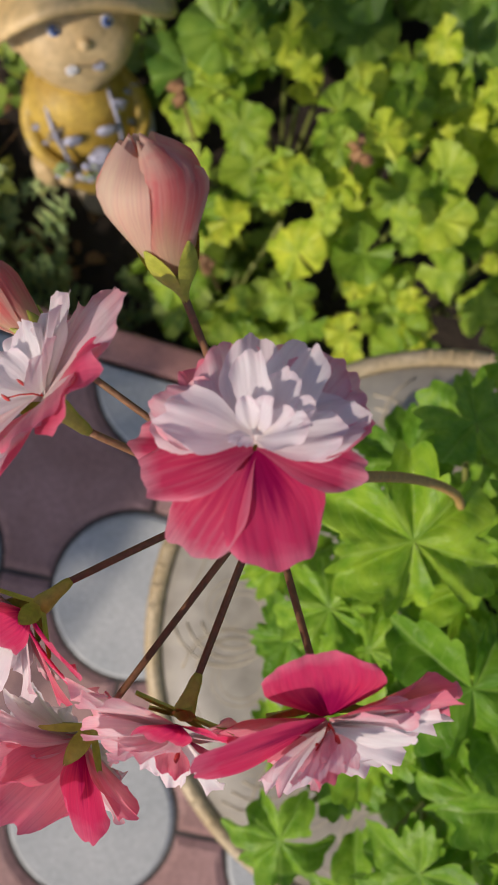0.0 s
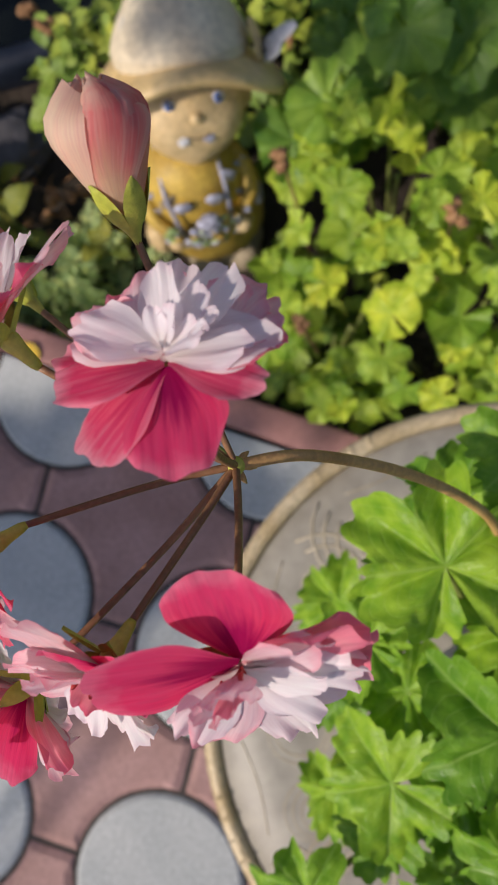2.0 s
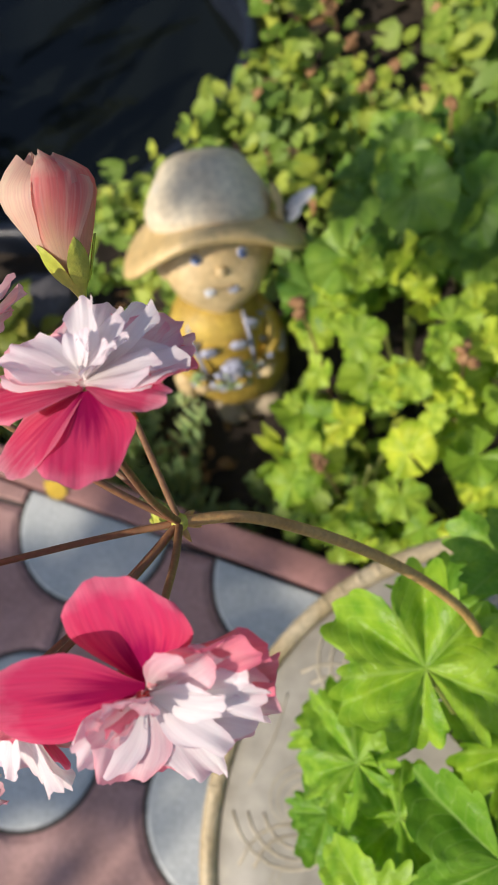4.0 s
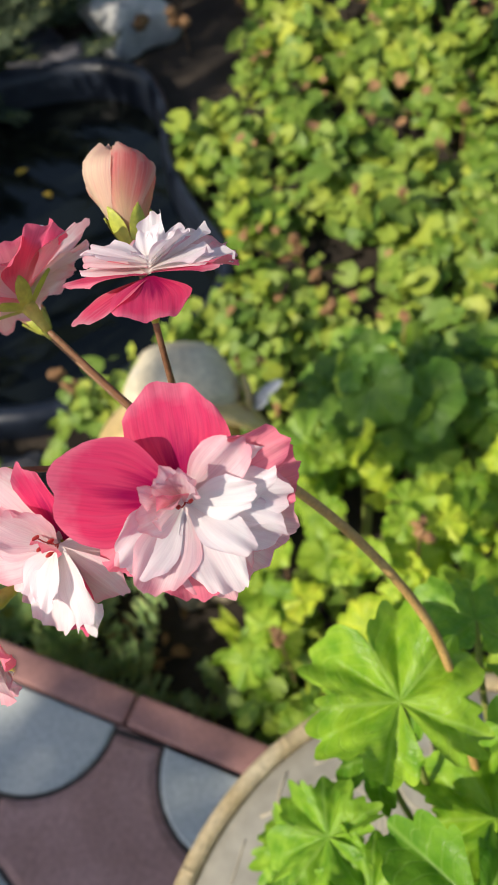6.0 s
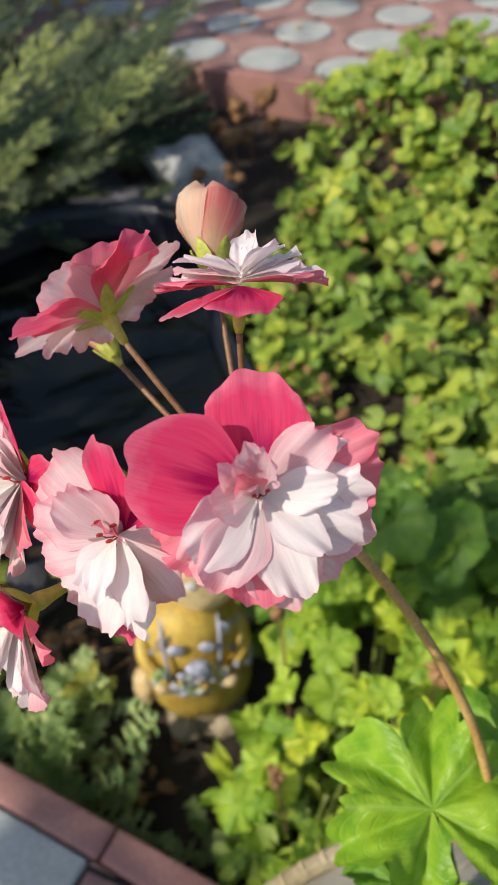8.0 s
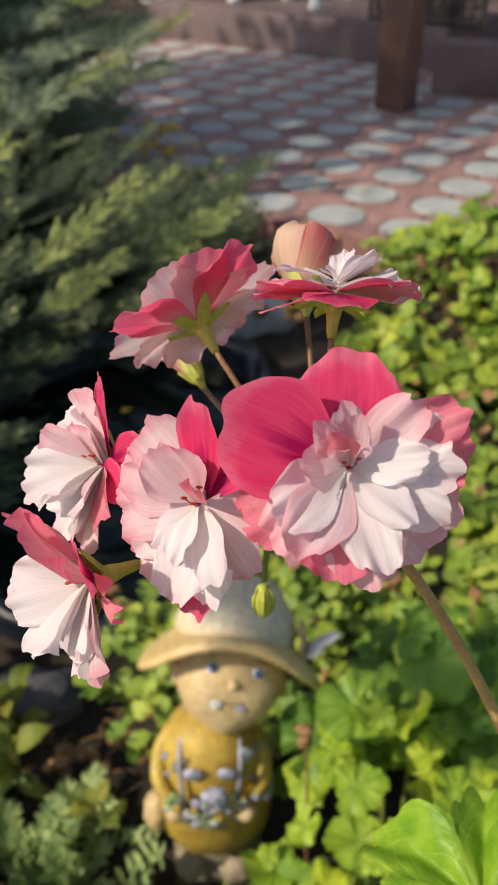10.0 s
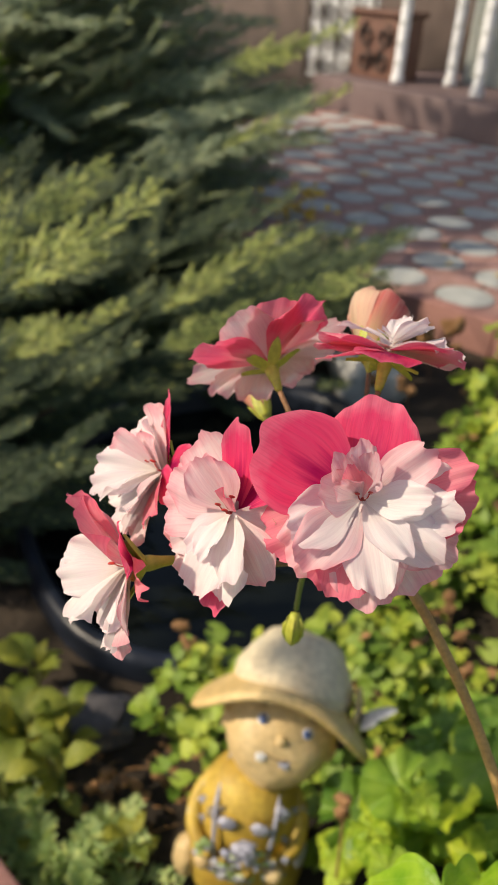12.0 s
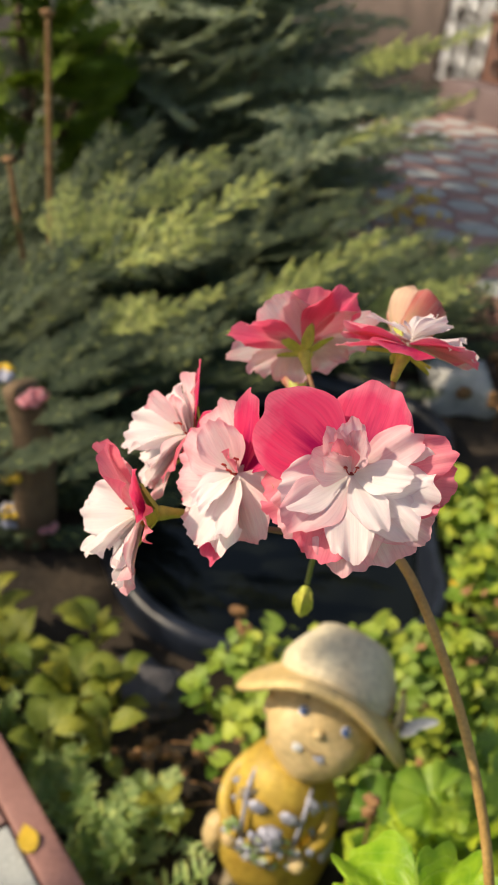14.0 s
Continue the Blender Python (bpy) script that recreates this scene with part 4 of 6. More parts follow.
def big_leaf(at, size, normal, tip, k, label=""):
    at = Vector(at)
    m = Matrix.Translation(-GL) @ frame_of(at, normal, tip) @ Matrix.Diagonal((size, size, size, 1))
    part("leaf", BIG[k % 4], LEAF_BIG, geranium, label, m=m)
    root = Vector((POT_C.x + 0.25 * (at.x - POT_C.x), POT_C.y + 0.25 * (at.y - POT_C.y), 0.67))
    mid = (at + root) / 2 + Vector((0.15 * (at.x - POT_C.x), 0.15 * (at.y - POT_C.y), -0.01))
    bm = bmesh.new()
    tube(bm, [p - GL for p in spline([root, mid, at - Vector(normal).normalized() * 0.0005], 6)], 0.0016, 7)
    part("leaf_stalk", bm, STEM_GREEN, geranium)


big_leaf((0.065, -0.034, 0.832), 0.0385, (-0.05, -0.15, 1.0), (-0.5, 0.85, 0), 0, "large ruffled lobed leaf")
for i, (p, s, n, t) in enumerate((
        ((0.052, -0.128, 0.776), 0.041, (-0.15, -0.1, 1), (-0.8, -0.3, 0)), ((0.018, -0.190, 0.745), 0.036, (-0.3, -0.2, 1), (-0.9, -0.4, 0)),
        ((0.092, -0.095, 0.815), 0.046, (0.05, -0.2, 1), (0.2, -1, 0)), ((0.040, -0.072, 0.770), 0.036, (-0.35, 0.1, 1), (-1, 0.2, 0)),
        ((0.098, 0.012, 0.800), 0.034, (0, 0.3, 1), (0, 1, 0)), ((0.125, -0.03, 0.822), 0.042, (0.1, 0.1, 1), (0.6, 0.8, 0)),
        ((0.115, -0.145, 0.812), 0.045, (0.0, -0.15, 1), (-0.3, -1, 0)), ((0.080, -0.190, 0.770), 0.040, (-0.2, -0.3, 1), (-0.6, -0.8, 0)),
        ((0.155, -0.09, 0.835), 0.048, (0.1, 0, 1), (1, 0.3, 0)), ((0.165, -0.165, 0.825), 0.046, (0.05, -0.1, 1), (0.3, -1, 0)),
        ((0.205, -0.12, 0.820), 0.048, (0.2, 0.0, 1), (1, 0, 0)), ((0.19, -0.03, 0.800), 0.044, (0.2, 0.2, 1), (0.6, 0.8, 0)),
        ((0.125, -0.225, 0.775), 0.045, (-0.1, -0.3, 1), (-0.3, -1, 0)), ((0.215, -0.205, 0.790), 0.046, (0.2, -0.2, 1), (0.7, -0.8, 0)),
        ((0.06, -0.235, 0.715), 0.038, (-0.3, -0.4, 1), (-0.6, -0.8, 0)), ((0.14, 0.03, 0.760), 0.040, (0.05, 0.4, 1), (0.1, 1, 0)),
        ((0.025, -0.10, 0.715), 0.032, (-0.4, 0, 1), (-1, -0.1, 0)), ((0.075, -0.005, 0.765), 0.034, (-0.2, 0.35, 1), (-0.5, 0.9, 0)),
        ((0.17, -0.28, 0.740), 0.044, (0, -0.4, 1), (0.1, -1, 0)), ((0.25, -0.08, 0.765), 0.044, (0.35, 0.1, 1), (1, 0.2, 0)), ((0.05, -0.160, 0.735), 0.034, (-0.4, -0.1, 1), (-1, -0.3, 0)),
        ((0.105, -0.06, 0.775), 0.044, (-0.1, 0, 1), (-0.4, 0.7, 0)), ((0.13, -0.11, 0.78), 0.046, (0, 0, 1), (0.5, -0.7, 0)), ((0.085, -0.14, 0.745), 0.042, (-0.2, 0, 1), (-0.8, 0.1, 0)))):
    big_leaf(p, s * 0.80, n, t, i + 1)

rl = random.Random(91)
for k in range(46):
    a, r = rl.uniform(0, 6.283), rl.uniform(0.03, 0.15)
    x, y = POT_C.x - 0.02 + r * math.cos(a), POT_C.y + 0.02 + r * math.sin(a) * 0.95
    if x < 0.02 or (x < 0.06 and y < -0.18):
        continue
    big_leaf((x, y, rl.uniform(0.66, 0.80) - 0.30 * max(0, r - 0.09)), rl.uniform(0.020, 0.034), (math.cos(a) * 0.35 + rl.gauss(0, 0.15), math.sin(a) * 0.35 + rl.gauss(0, 0.15), 1), (math.cos(a), math.sin(a), 0), k)

bm = bmesh.new()
prof = [(0.055, 0.0), (0.060, 0.0), (0.072, 0.060), (0.080, 0.100), (0.086, 0.102), (0.087, 0.114), (0.082, 0.116), (0.076, 0.108), (0.072, 0.095), (0.01, 0.094)]
lathe(bm, prof, 40)
for v in bm.verts:
    a = math.atan2(v.co.y, v.co.x)
    k = 1 + 0.02 * math.sin(a * 20)
    v.co.x *= k
    v.co.y *= k
part("pot", bm, POT_WHITE, geranium, "white ribbed plastic pot")
bm = bmesh.new()
blob(bm, (0, 0, 0.088), (0.074, 0.074, 0.016), 0, 12, 0.1)
part("potting_soil", bm, SOIL, geranium)


# ---------------------------------------------------------------- garden figurine
def figurine():
    """A painted clay garden figure in a brimmed hat, all in one mesh."""
    mats = [SKIN, HAT, BRIM, DRESS, PALE_BLUE, EYE_WHITE, EYE_BLUE, DIRTY_CLAY, IRON, LEAF_SILVER, HAIR]
    bm = bmesh.new()

    def painted(mat, build):
        n0 = len(bm.faces)
        build()
        bm.faces.ensure_lookup_table()
        for f in bm.faces[n0:]:
            f.material_index = mat

    # foot, skirt and body
    lathe(bm, [(0.062, 0.0), (0.068, 0.006), (0.064, 0.03), (0.054, 0.05), (0.056, 0.085)], 28, mat=7)
    rings = lathe(bm, [(0.050, 0.075), (0.074, 0.086), (0.086, 0.106), (0.090, 0.140), (0.088, 0.185), (0.080, 0.235), (0.071, 0.272), (0.058, 0.298), (0.040, 0.312), (0.020, 0.318)], 40, mat=3)
    for r in rings:
        for k, v in enumerate(r):
            a = 2 * math.pi * k / 40
            h = v.co.z
            fold = 0.0022 * max(0, 1 - abs(h - 0.13) / 0.09)
            v.co.x *= 0.95 + fold * 14 * math.sin(9 * a) * 0.6
            v.co.y *= 0.90 + fold * 14 * math.sin(9 * a) * 0.6
    for sx in (-1, 1):
        arm = spline([(sx * 0.050, 0.010, 0.286), (sx * 0.068, -0.014, 0.262), (sx * 0.069, -0.046, 0.240), (sx * 0.050, -0.072, 0.230)], 6)
        painted(3, lambda: tube(bm, arm, [0.011 + 0.003 * math.sin(i / len(arm) * 3.1) - 0.004 * i / len(arm) for i in range(len(arm))], 12))
        blob(bm, (sx * 0.047, -0.084, 0.226), (0.013, 0.012, 0.012), 0, 12)
        # braces and shoes
        brace = spline([(sx * 0.034, 0.02, 0.311), (sx * 0.040, -0.040, 0.296), (sx * 0.038, -0.064, 0.266), (sx * 0.034, -0.078, 0.220)], 5)
        painted(4, lambda: tube(bm, brace, 0.0032, 8))
        blob(bm, (sx * 0.030, -0.040, 0.028), (0.030, 0.036, 0.022), 7, 12, 0.25)
        # collar points
        blob(bm, (sx * 0.022, -0.064, 0.281), (0.013, 0.005, 0.012), 4, 12, 0.2, 3)
    blob(bm, (-0.080, -0.03, 0.142), (0.020, 0.026, 0.036), 0, 12, 0.25, 8)
    blob(bm, (0.074, -0.035, 0.215), (0.010, 0.018, 0.030), 4, 12, 0.25, 9)
    # bunch of roses held in front
    rnd = random.Random(8)
    for k in range(64):
        a, r = rnd.uniform(0, 6.28), rnd.uniform(0, 1) ** 0.55
        x, z = -0.002 + 0.068 * r * math.cos(a), 0.236 + 0.034 * r * math.sin(a)
        y = -0.088 - 0.014 * (1 - r) + 0.016 * (x / 0.068) ** 2
        s = rnd.uniform(0.0040, 0.0080) if k else 0.018
        if k % 4 == 3:
            blob(bm, (x, y, z), (s, s * 0.6, s), 9, 8, 0.3, k)
        else:
            blob(bm, (x, y, z), (s, s * 0.5, s), (4, 3, 9, 4, 3, 4, 9)[k % 7], 8, 0.7, k)
            for q in range(3):
                ring = [Vector((x + s * (0.3 + 0.25 * q) * math.cos(t), y - s * (0.52 - 0.10 * q), z + s * (0.3 + 0.25 * q) * math.sin(t))) for t in (i * 0.7 + q for i in range(9))]
                painted(5 if k % 9 == 1 else 3 if k % 7 == 1 else 4, lambda: tube(bm, ring, s * 0.13, 5))
    # flaked pale paint on shoulders, bib and skirt
    for k in range(16):
        a, h = rnd.uniform(-2.9, -0.2), rnd.choice((0.282, 0.270, 0.258, 0.25, 0.19))
        rad = 0.0905 - 0.022 * max(0.0, (h - 0.185) / 0.09) ** 1.3
        if h > 0.24 and -2.0 < a < -1.2:
            continue
        blob(bm, (rad * 0.95 * math.cos(a), rad * 0.90 * math.sin(a), h + rnd.uniform(-0.008, 0.008)), (rnd.uniform(0.006, 0.013), rnd.uniform(0.002, 0.003), rnd.uniform(0.008, 0.015)), 4 if k % 4 else 7, 12, 0.5, k)
    # head thrown back and leaning to one side; the eyes lie at the origin of its frame
    base = Matrix.Translation((-0.212, 0.452, GROUND_Z)) @ Matrix.Rotation(math.atan2(0.30, 0.95), 4, "Z")
    H = base.inverted() @ Matrix.Translation((-0.1765, 0.458, 0.272)) @ Matrix.Rotation(radians(26), 4, "Z") @ Matrix.Rotation(radians(-40), 4, "X") @ Matrix.Rotation(radians(14.5), 4, "Y") @ Matrix.Scale(1.12, 4)
    head = []
    for j in range(19):
        ph = math.pi * j / 18
        for i in range(36):
            th = 2 * math.pi * i / 36
            d = Vector((math.sin(ph) * math.cos(th), math.sin(ph) * math.sin(th), -math.cos(ph)))
            p = Vector((d.x * 0.066, d.y * 0.060, d.z * (0.068 if d.z > 0 else 0.075)))
            p += d * (0.007 * math.exp(-((abs(d.x) - 0.52) ** 2 + (d.z + 0.38) ** 2 + (d.y + 0.72) ** 2) / 0.10))
            p += d * (0.004 * math.exp(-(d.x ** 2 + (d.z + 0.9) ** 2) / 0.05))
            p -= d * (0.005 * math.exp(-((abs(d.x) - 0.42) ** 2 + (d.z - 0.07) ** 2 + (d.y + 0.85) ** 2) / 0.03))
            head.append(bm.verts.new(H @ (p + Vector((0, 0.058, -0.005)))))
    for j in range(18):
        for i in range(36):
            q = (head[j * 36 + i], head[j * 36 + (i + 1) % 36], head[(j + 1) * 36 + (i + 1) % 36], head[(j + 1) * 36 + i])
            bm.faces.new(q).material_index = 0
    for sx in (-1, 1):
        blob(bm, (sx * 0.062, 0.055, -0.016), (0.009, 0.013, 0.016), 0, 12, 0.0, 0, H)
        blob(bm, (sx * 0.0262, 0.0070, 0.0), (0.0074, 0.0060, 0.0066), 5, 14, 0.0, 0, H)
        blob(bm, (sx * 0.0262, 0.0015, 0.0005), (0.0052, 0.0024, 0.0054), 6, 12, 0.0, 0, H)
        blob(bm, (sx * 0.0262, -0.0005, 0.001), (0.0027, 0.0012, 0.0030), 8, 8, 0.0, 0, H)
        blob(bm, (sx * 0.0262 + 0.0028, -0.0012, 0.0036), (0.0012, 0.0008, 0.0012), 5, 8, 0.0, 0, H)
        # eyelid and hair under the brim
        lid = [H @ Vector((sx * 0.0262 + 0.0108 * math.cos(t), 0.0052 + 0.002 * abs(math.cos(t)), 0.0098 * math.sin(t) + 0.001)) for t in (0.35 + 0.24 * i for i in range(11))]
        painted(0, lambda: tube(bm, lid, 0.0022, 6))
        for q in range(7):
            blob(bm, (sx * (0.030 + 0.0055 * q), 0.012 + 0.0085 * q, 0.024 - 0.0052 * q), (0.0085, 0.0085, 0.010), 10, 8, 0.3, q, H)
        # worn white patches by the mouth
        blob(bm, (sx * 0.0140 - 0.003, 0.0030, -0.0395), (0.0062, 0.0017, 0.0052), 4 if sx > 0 else 5, 12, 0.35, 4 + sx, H)
    blob(bm, (0, 0.0005, -0.0155), (0.0075, 0.0075, 0.0070), 0, 12, 0.0, 0, H)
    mouth = [H @ Vector((0.020 * math.sin(t), -0.0015 + 0.010 * math.sin(t) ** 2, -0.029 - 0.008 * math.cos(t))) for t in (-1.3 + 0.26 * i for i in range(11))]
    painted(10, lambda: tube(bm, mouth, 0.0011, 6))
    # hat: drooping brim, ribbed crown that narrows to a rounded top
    Hh = H @ Matrix.Translation((0, 0.060, 0.0))
    prof = [(0.060, 0.026), (0.082, 0.022), (0.100, 0.011), (0.107, 0.006), (0.1105, 0.010), (0.1085, 0.017), (0.098, 0.024), (0.083, 0.031), (0.071, 0.036)]
    rings = []
    for pr, pz in prof:
        row = []
        for k in range(56):
            a = 2 * math.pi * k / 56
            droop = max(0.0, (pr - 0.062) / 0.045)
            z = pz + 0.019 * droop * math.sin(a) ** 2 - 0.024 * droop * math.cos(a) ** 2 + 0.003 * droop * math.sin(3 * a + 0.8)
            row.append(bm.verts.new(Hh @ Vector((pr * math.cos(a), pr * math.sin(a) * 0.97, z))))
        rings.append(row)
    for p, q in zip(rings, rings[1:]):
        for k in range(56):
            bm.faces.new((p[k], p[(k + 1) % 56], q[(k + 1) % 56], q[k])).material_index = 2
    cr = [(0.0715, 0.031), (0.0735, 0.036), (0.0725, 0.041)]
    for k in range(9):
        t = k / 8
        cr += [(0.0730 - 0.021 * t ** 1.4 + 0.0014, 0.043 + 0.041 * t), (0.0730 - 0.021 * t ** 1.4, 0.0458 + 0.041 * t)]
    cr += [(0.0505, 0.0900), (0.044, 0.0975), (0.033, 0.1025), (0.016, 0.1050), (0.001, 0.1055)]
    lathe(bm, cr, 48, Hh, mat=1)
    # butterfly at the side of the hat
    at = Hh @ Vector((0.088, -0.020, 0.030))
    for tilt, long, mat in ((0.75, 0.030, 5), (1.75, 0.027, 2)):
        wing = Matrix.Translation(at) @ Matrix.Rotation(-0.35, 4, "Z") @ Matrix.Rotation(-tilt, 4, "Y")
        blob(bm, (long, 0, 0.004), (long, 0.012, 0.0030), mat, 14, 0.12, 2, wing)
        blob(bm, (long * 0.6, -0.014, 0.002), (long * 0.55, 0.011, 0.0030), mat, 12, 0.12, 5, wing)
    blob(bm, at, (0.005, 0.013, 0.006), 8, 8)
    return solo("garden_figurine", bm, mats, "weathered ochre clay garden figurine in a brimmed hat holding flowers", "figurine", m=base)


figurine()


# ---------------------------------------------------------------- planting of the bed
def canopy(x, y):
    """Height of the geranium foliage in the near bed."""
    up = 0.36 * min(1, max(0, (y - 0.10) / 0.16)) ** 0.6
    if y > 0.58:
        up *= max(0.0, 1 - (y - 0.58) / 0.35)
    up *= 0.35 + 0.65 * min(1, max(0, (x + 0.10) / 0.14))
    return GROUND_Z + 0.10 + up * (0.86 + 0.14 * math.sin(7 * x + 5 * y))


BEDL = [lobed_leaf("leaf", LEAF_BED, 30 + s, lobes=5 + 2 * (s % 2), depth=0.08, teeth=0.04, ruffle=0.24, cone=0.10 - 0.10 * (s % 3), na=56, nr=6, sinus=0.40, bulge=0.09, fold=0.16) for s in range(6)]
BEDM = [lobed_leaf("leaf", LEAF_MID, 45 + s, lobes=7, depth=0.07, teeth=0.035, ruffle=0.18, cone=0.10 - 0.08 * (s % 3), na=50, nr=5, sinus=0.40, bulge=0.06, fold=0.14) for s in range(4)]
rnd = random.Random(77)
clumps = []
for k in range(13):
    cx, cy = -0.02 + 0.17 * (k % 5) + (0.08 if k // 5 % 2 else 0), 0.24 + 0.19 * (k // 5) + rnd.uniform(-0.02, 0.02)
    clumps.append(thing("bed_geranium", "leafy green geranium without flowers in the bed", "plant", (cx, cy, GROUND_Z), "geraniums in the bed"))
for i in range(430):
    x, y = rnd.uniform(-0.10, 0.58), rnd.uniform(0.13, 0.78)
    if y < 0.30 and x > 0.4:
        continue
    if x < -0.03 and (y > 0.52 or y < 0.2):
        x += 0.1
    # close to the figurine the leaves give way
    if math.hypot(x + 0.205, y - 0.445) < 0.135:
        continue
    c = min(clumps, key=lambda e: (e.location.x - x) ** 2 + (e.location.y - y) ** 2)
    top = canopy(x, y) + rnd.uniform(-0.13, 0.045)
    s = rnd.uniform(0.016, 0.040) * (1.4 if y > 0.46 else 1.0)
    n = Vector((rnd.gauss(-0.34, 0.40), rnd.gauss(-0.30, 0.40), 1))
    m = frame_of((x, y, top), n, (rnd.uniform(-1, 1), rnd.uniform(-1, 1), 0)) @ Matrix.Diagonal((s, s, s, 1))
    kind = BEDM[rnd.randrange(4)] if y > 0.46 + 0.10 * noise.noise(Vector((x * 6, y * 6, 0))) and rnd.random() < 0.85 else BEDL[rnd.randrange(6)]
    part("leaf", kind, None, c, m=Matrix.Translation(-c.location) @ m)
for c in clumps:
    for k in range(9):
        bm = bmesh.new()
        a, r = rnd.uniform(0, 6.28), rnd.uniform(0.02, 0.10)
        x, y = math.cos(a) * r, math.sin(a) * r
        h = canopy(c.location.x + x, c.location.y + y) - GROUND_Z - rnd.uniform(0.09, 0.15)
        tube(bm, spline([(x * 0.3, y * 0.3, 0), (x * 0.6, y * 0.6, h * 0.5), (x, y, max(0.05, h))], 3), 0.0032, 6)
        part("stem", bm, STEM_GREEN, c)


def leaf_stuff(name, label, mat, spots, seed, group_kind="stuff", category="plants"):
    """Many small round leaves, joined: spots gives (x, y, z, size, lean) for each."""
    rr = random.Random(seed)
    vs, fs, uv = [], [], []
    for x, y, z, s, lean in spots:
        m = frame_of((x, y, z), (rr.gauss(lean[0], 0.6), rr.gauss(lean[1], 0.6), 1), (rr.uniform(-1, 1), rr.uniform(-1, 1), 0))
        n0, k = len(vs), 9
        el = rr.uniform(0.7, 1.0)
        vs.append(m @ Vector((0, 0, 0)))
        pr = rr.uniform(0, 6)
        for q in range(k):
            a = 0.25 + (6.28 - 0.5) * q / (k - 1) - math.pi / 2
            r = s * (0.9 + 0.12 * math.sin(q * 2.1 + pr))
            vs.append(m @ Vector((r * el * math.cos(a), r * math.sin(a), s * (0.16 + 0.14 * math.sin(q * 1.7 + pr)))))
        for q in range(k - 1):
            fs.append((n0, n0 + 1 + q, n0 + 2 + q))
            uv += [(0.5, 0.0), (q / k, 1.0), ((q + 1) / k, 1.0)]
    me = bpy.data.meshes.new(name)
    me.from_pydata([tuple(v) for v in vs], [], fs)
    layer = me.uv_layers.new(name="UVMap")
    layer.data.foreach_set("uv", [c for p in uv for c in p])
    me.materials.append(mat)
    me.shade_smooth()
    return tagged(new(name, me), label, category, kind=group_kind)


def in_pond(x, y, k=1.03):
    px, py = -0.74 + (x + 0.74) / k, 1.3 + (y - 1.3) / k
    inside = False
    for i in range(len(pond_line)):
        (x1, y1), (x2, y2) = pond_line[i - 1], pond_line[i]
        if (y1 > py) != (y2 > py) and px < (x2 - x1) * (py - y1) / (y2 - y1) + x1:
            inside = not inside
    return inside


rnd = random.Random(5)
spots = []
while len(spots) < 8500:
    x, y = rnd.uniform(-0.42, 1.5), rnd.uniform(0.66, 2.80)
    if in_pond(x, y, 1.05) or (x < -0.3 and y > 1.7) or (x < -0.12 and y < 0.9):
        continue
    if y > 2.68 - (x + 0.3) * 0.05 and x < -0.28:
        continue
    patch = noise.noise(Vector((x * 4, y * 4, 0)))
    fine = noise.noise(Vector((x * 11, y * 11, 6)))
    if (patch < -0.18 and rnd.random() < 0.8) or (fine < -0.15 and rnd.random() < 0.75):
        continue
    hump = 0.10 * max(0, noise.noise(Vector((x * 2.2, y * 2.2, 3)))) + 0.26 * math.exp(-((y - 2.5) / 0.32) ** 2) * min(1, max(0, (x + 0.42) / 0.45)) + 0.10 * min(1, max(0, (x - 0.2) / 0.5))
    z = GROUND_Z + 0.05 + hump + rnd.uniform(-0.03, 0.05)
    z += 0.09 * fine
    s = (0.009 + 0.024 * rnd.random() ** 2) * (1.0 + 1.3 * max(0, patch))
    spots.append((x, y, z, s, (-0.25, -0.22)))
leaf_stuff("ground_cover", "bright green low ground cover with small round leaves", LEAF_LOW, spots, 4)

MIDL = [lobed_leaf("leaf", LEAF_TUFT, 60 + q, lobes=5, depth=0.10, teeth=0.05, ruffle=0.20, cone=0.10, na=32, nr=3, sinus=0.45) for q in range(4)]
rc = random.Random(15)
tufts = 0
while tufts < 130:
    x, y = rc.uniform(-0.40, 1.0), rc.uniform(0.84, 2.7)
    if in_pond(x, y, 1.08) or (x < -0.32 and y > 1.65):
        continue
    tufts += 1
    e = thing("low_geranium", "small tuft of scalloped light green leaves in the ground cover", "plant", (x, y, GROUND_Z), "low tufts in the bed")
    lift = 0.10 + 0.28 * math.exp(-((y - 2.5) / 0.32) ** 2) * min(1, max(0, (x + 0.42) / 0.45)) + 0.08 * min(1, max(0, (x - 0.2) / 0.5))
    for k in range(rc.randrange(7, 13)):
        a, r = rc.uniform(0, 6.283), rc.uniform(0.01, 0.085)
        sz = rc.uniform(0.016, 0.046)
        px, py, pz = r * math.cos(a), r * math.sin(a), lift + rc.uniform(-0.04, 0.04) - 0.3 * r
        part("leaf", MIDL[k % 4], None, e, m=frame_of((px, py, pz), (math.cos(a) * 0.4 + rc.gauss(-0.1, 0.2), math.sin(a) * 0.4 + rc.gauss(-0.15, 0.2), 1), (math.cos(a), math.sin(a), 0)) @ Matrix.Diagonal((sz, sz, sz, 1)))
        if k < 4:
            bm = bmesh.new()
            tube(bm, spline([(0, 0, 0), (px * 0.5, py * 0.5, pz * 0.6), (px, py, pz)], 3), 0.0018, 5)
            part("leaf_stalk", bm, STEM_GREEN, e)

# withered leaves caught in the cover
spots = []
while len(spots) < 380:
    x, y = rc.uniform(-0.35, 1.2), rc.uniform(0.7, 2.75)
    if in_pond(x, y, 1.0) or noise.noise(Vector((x * 4, y * 4, 0))) > 0.15:
        continue
    spots.append((x, y, GROUND_Z + rc.uniform(0.05, 0.17), rc.uniform(0.008, 0.022), (-0.25, -0.22)))
leaf_stuff("withered_leaves", "brown withered leaves caught in the ground cover", DRY, spots, 41)

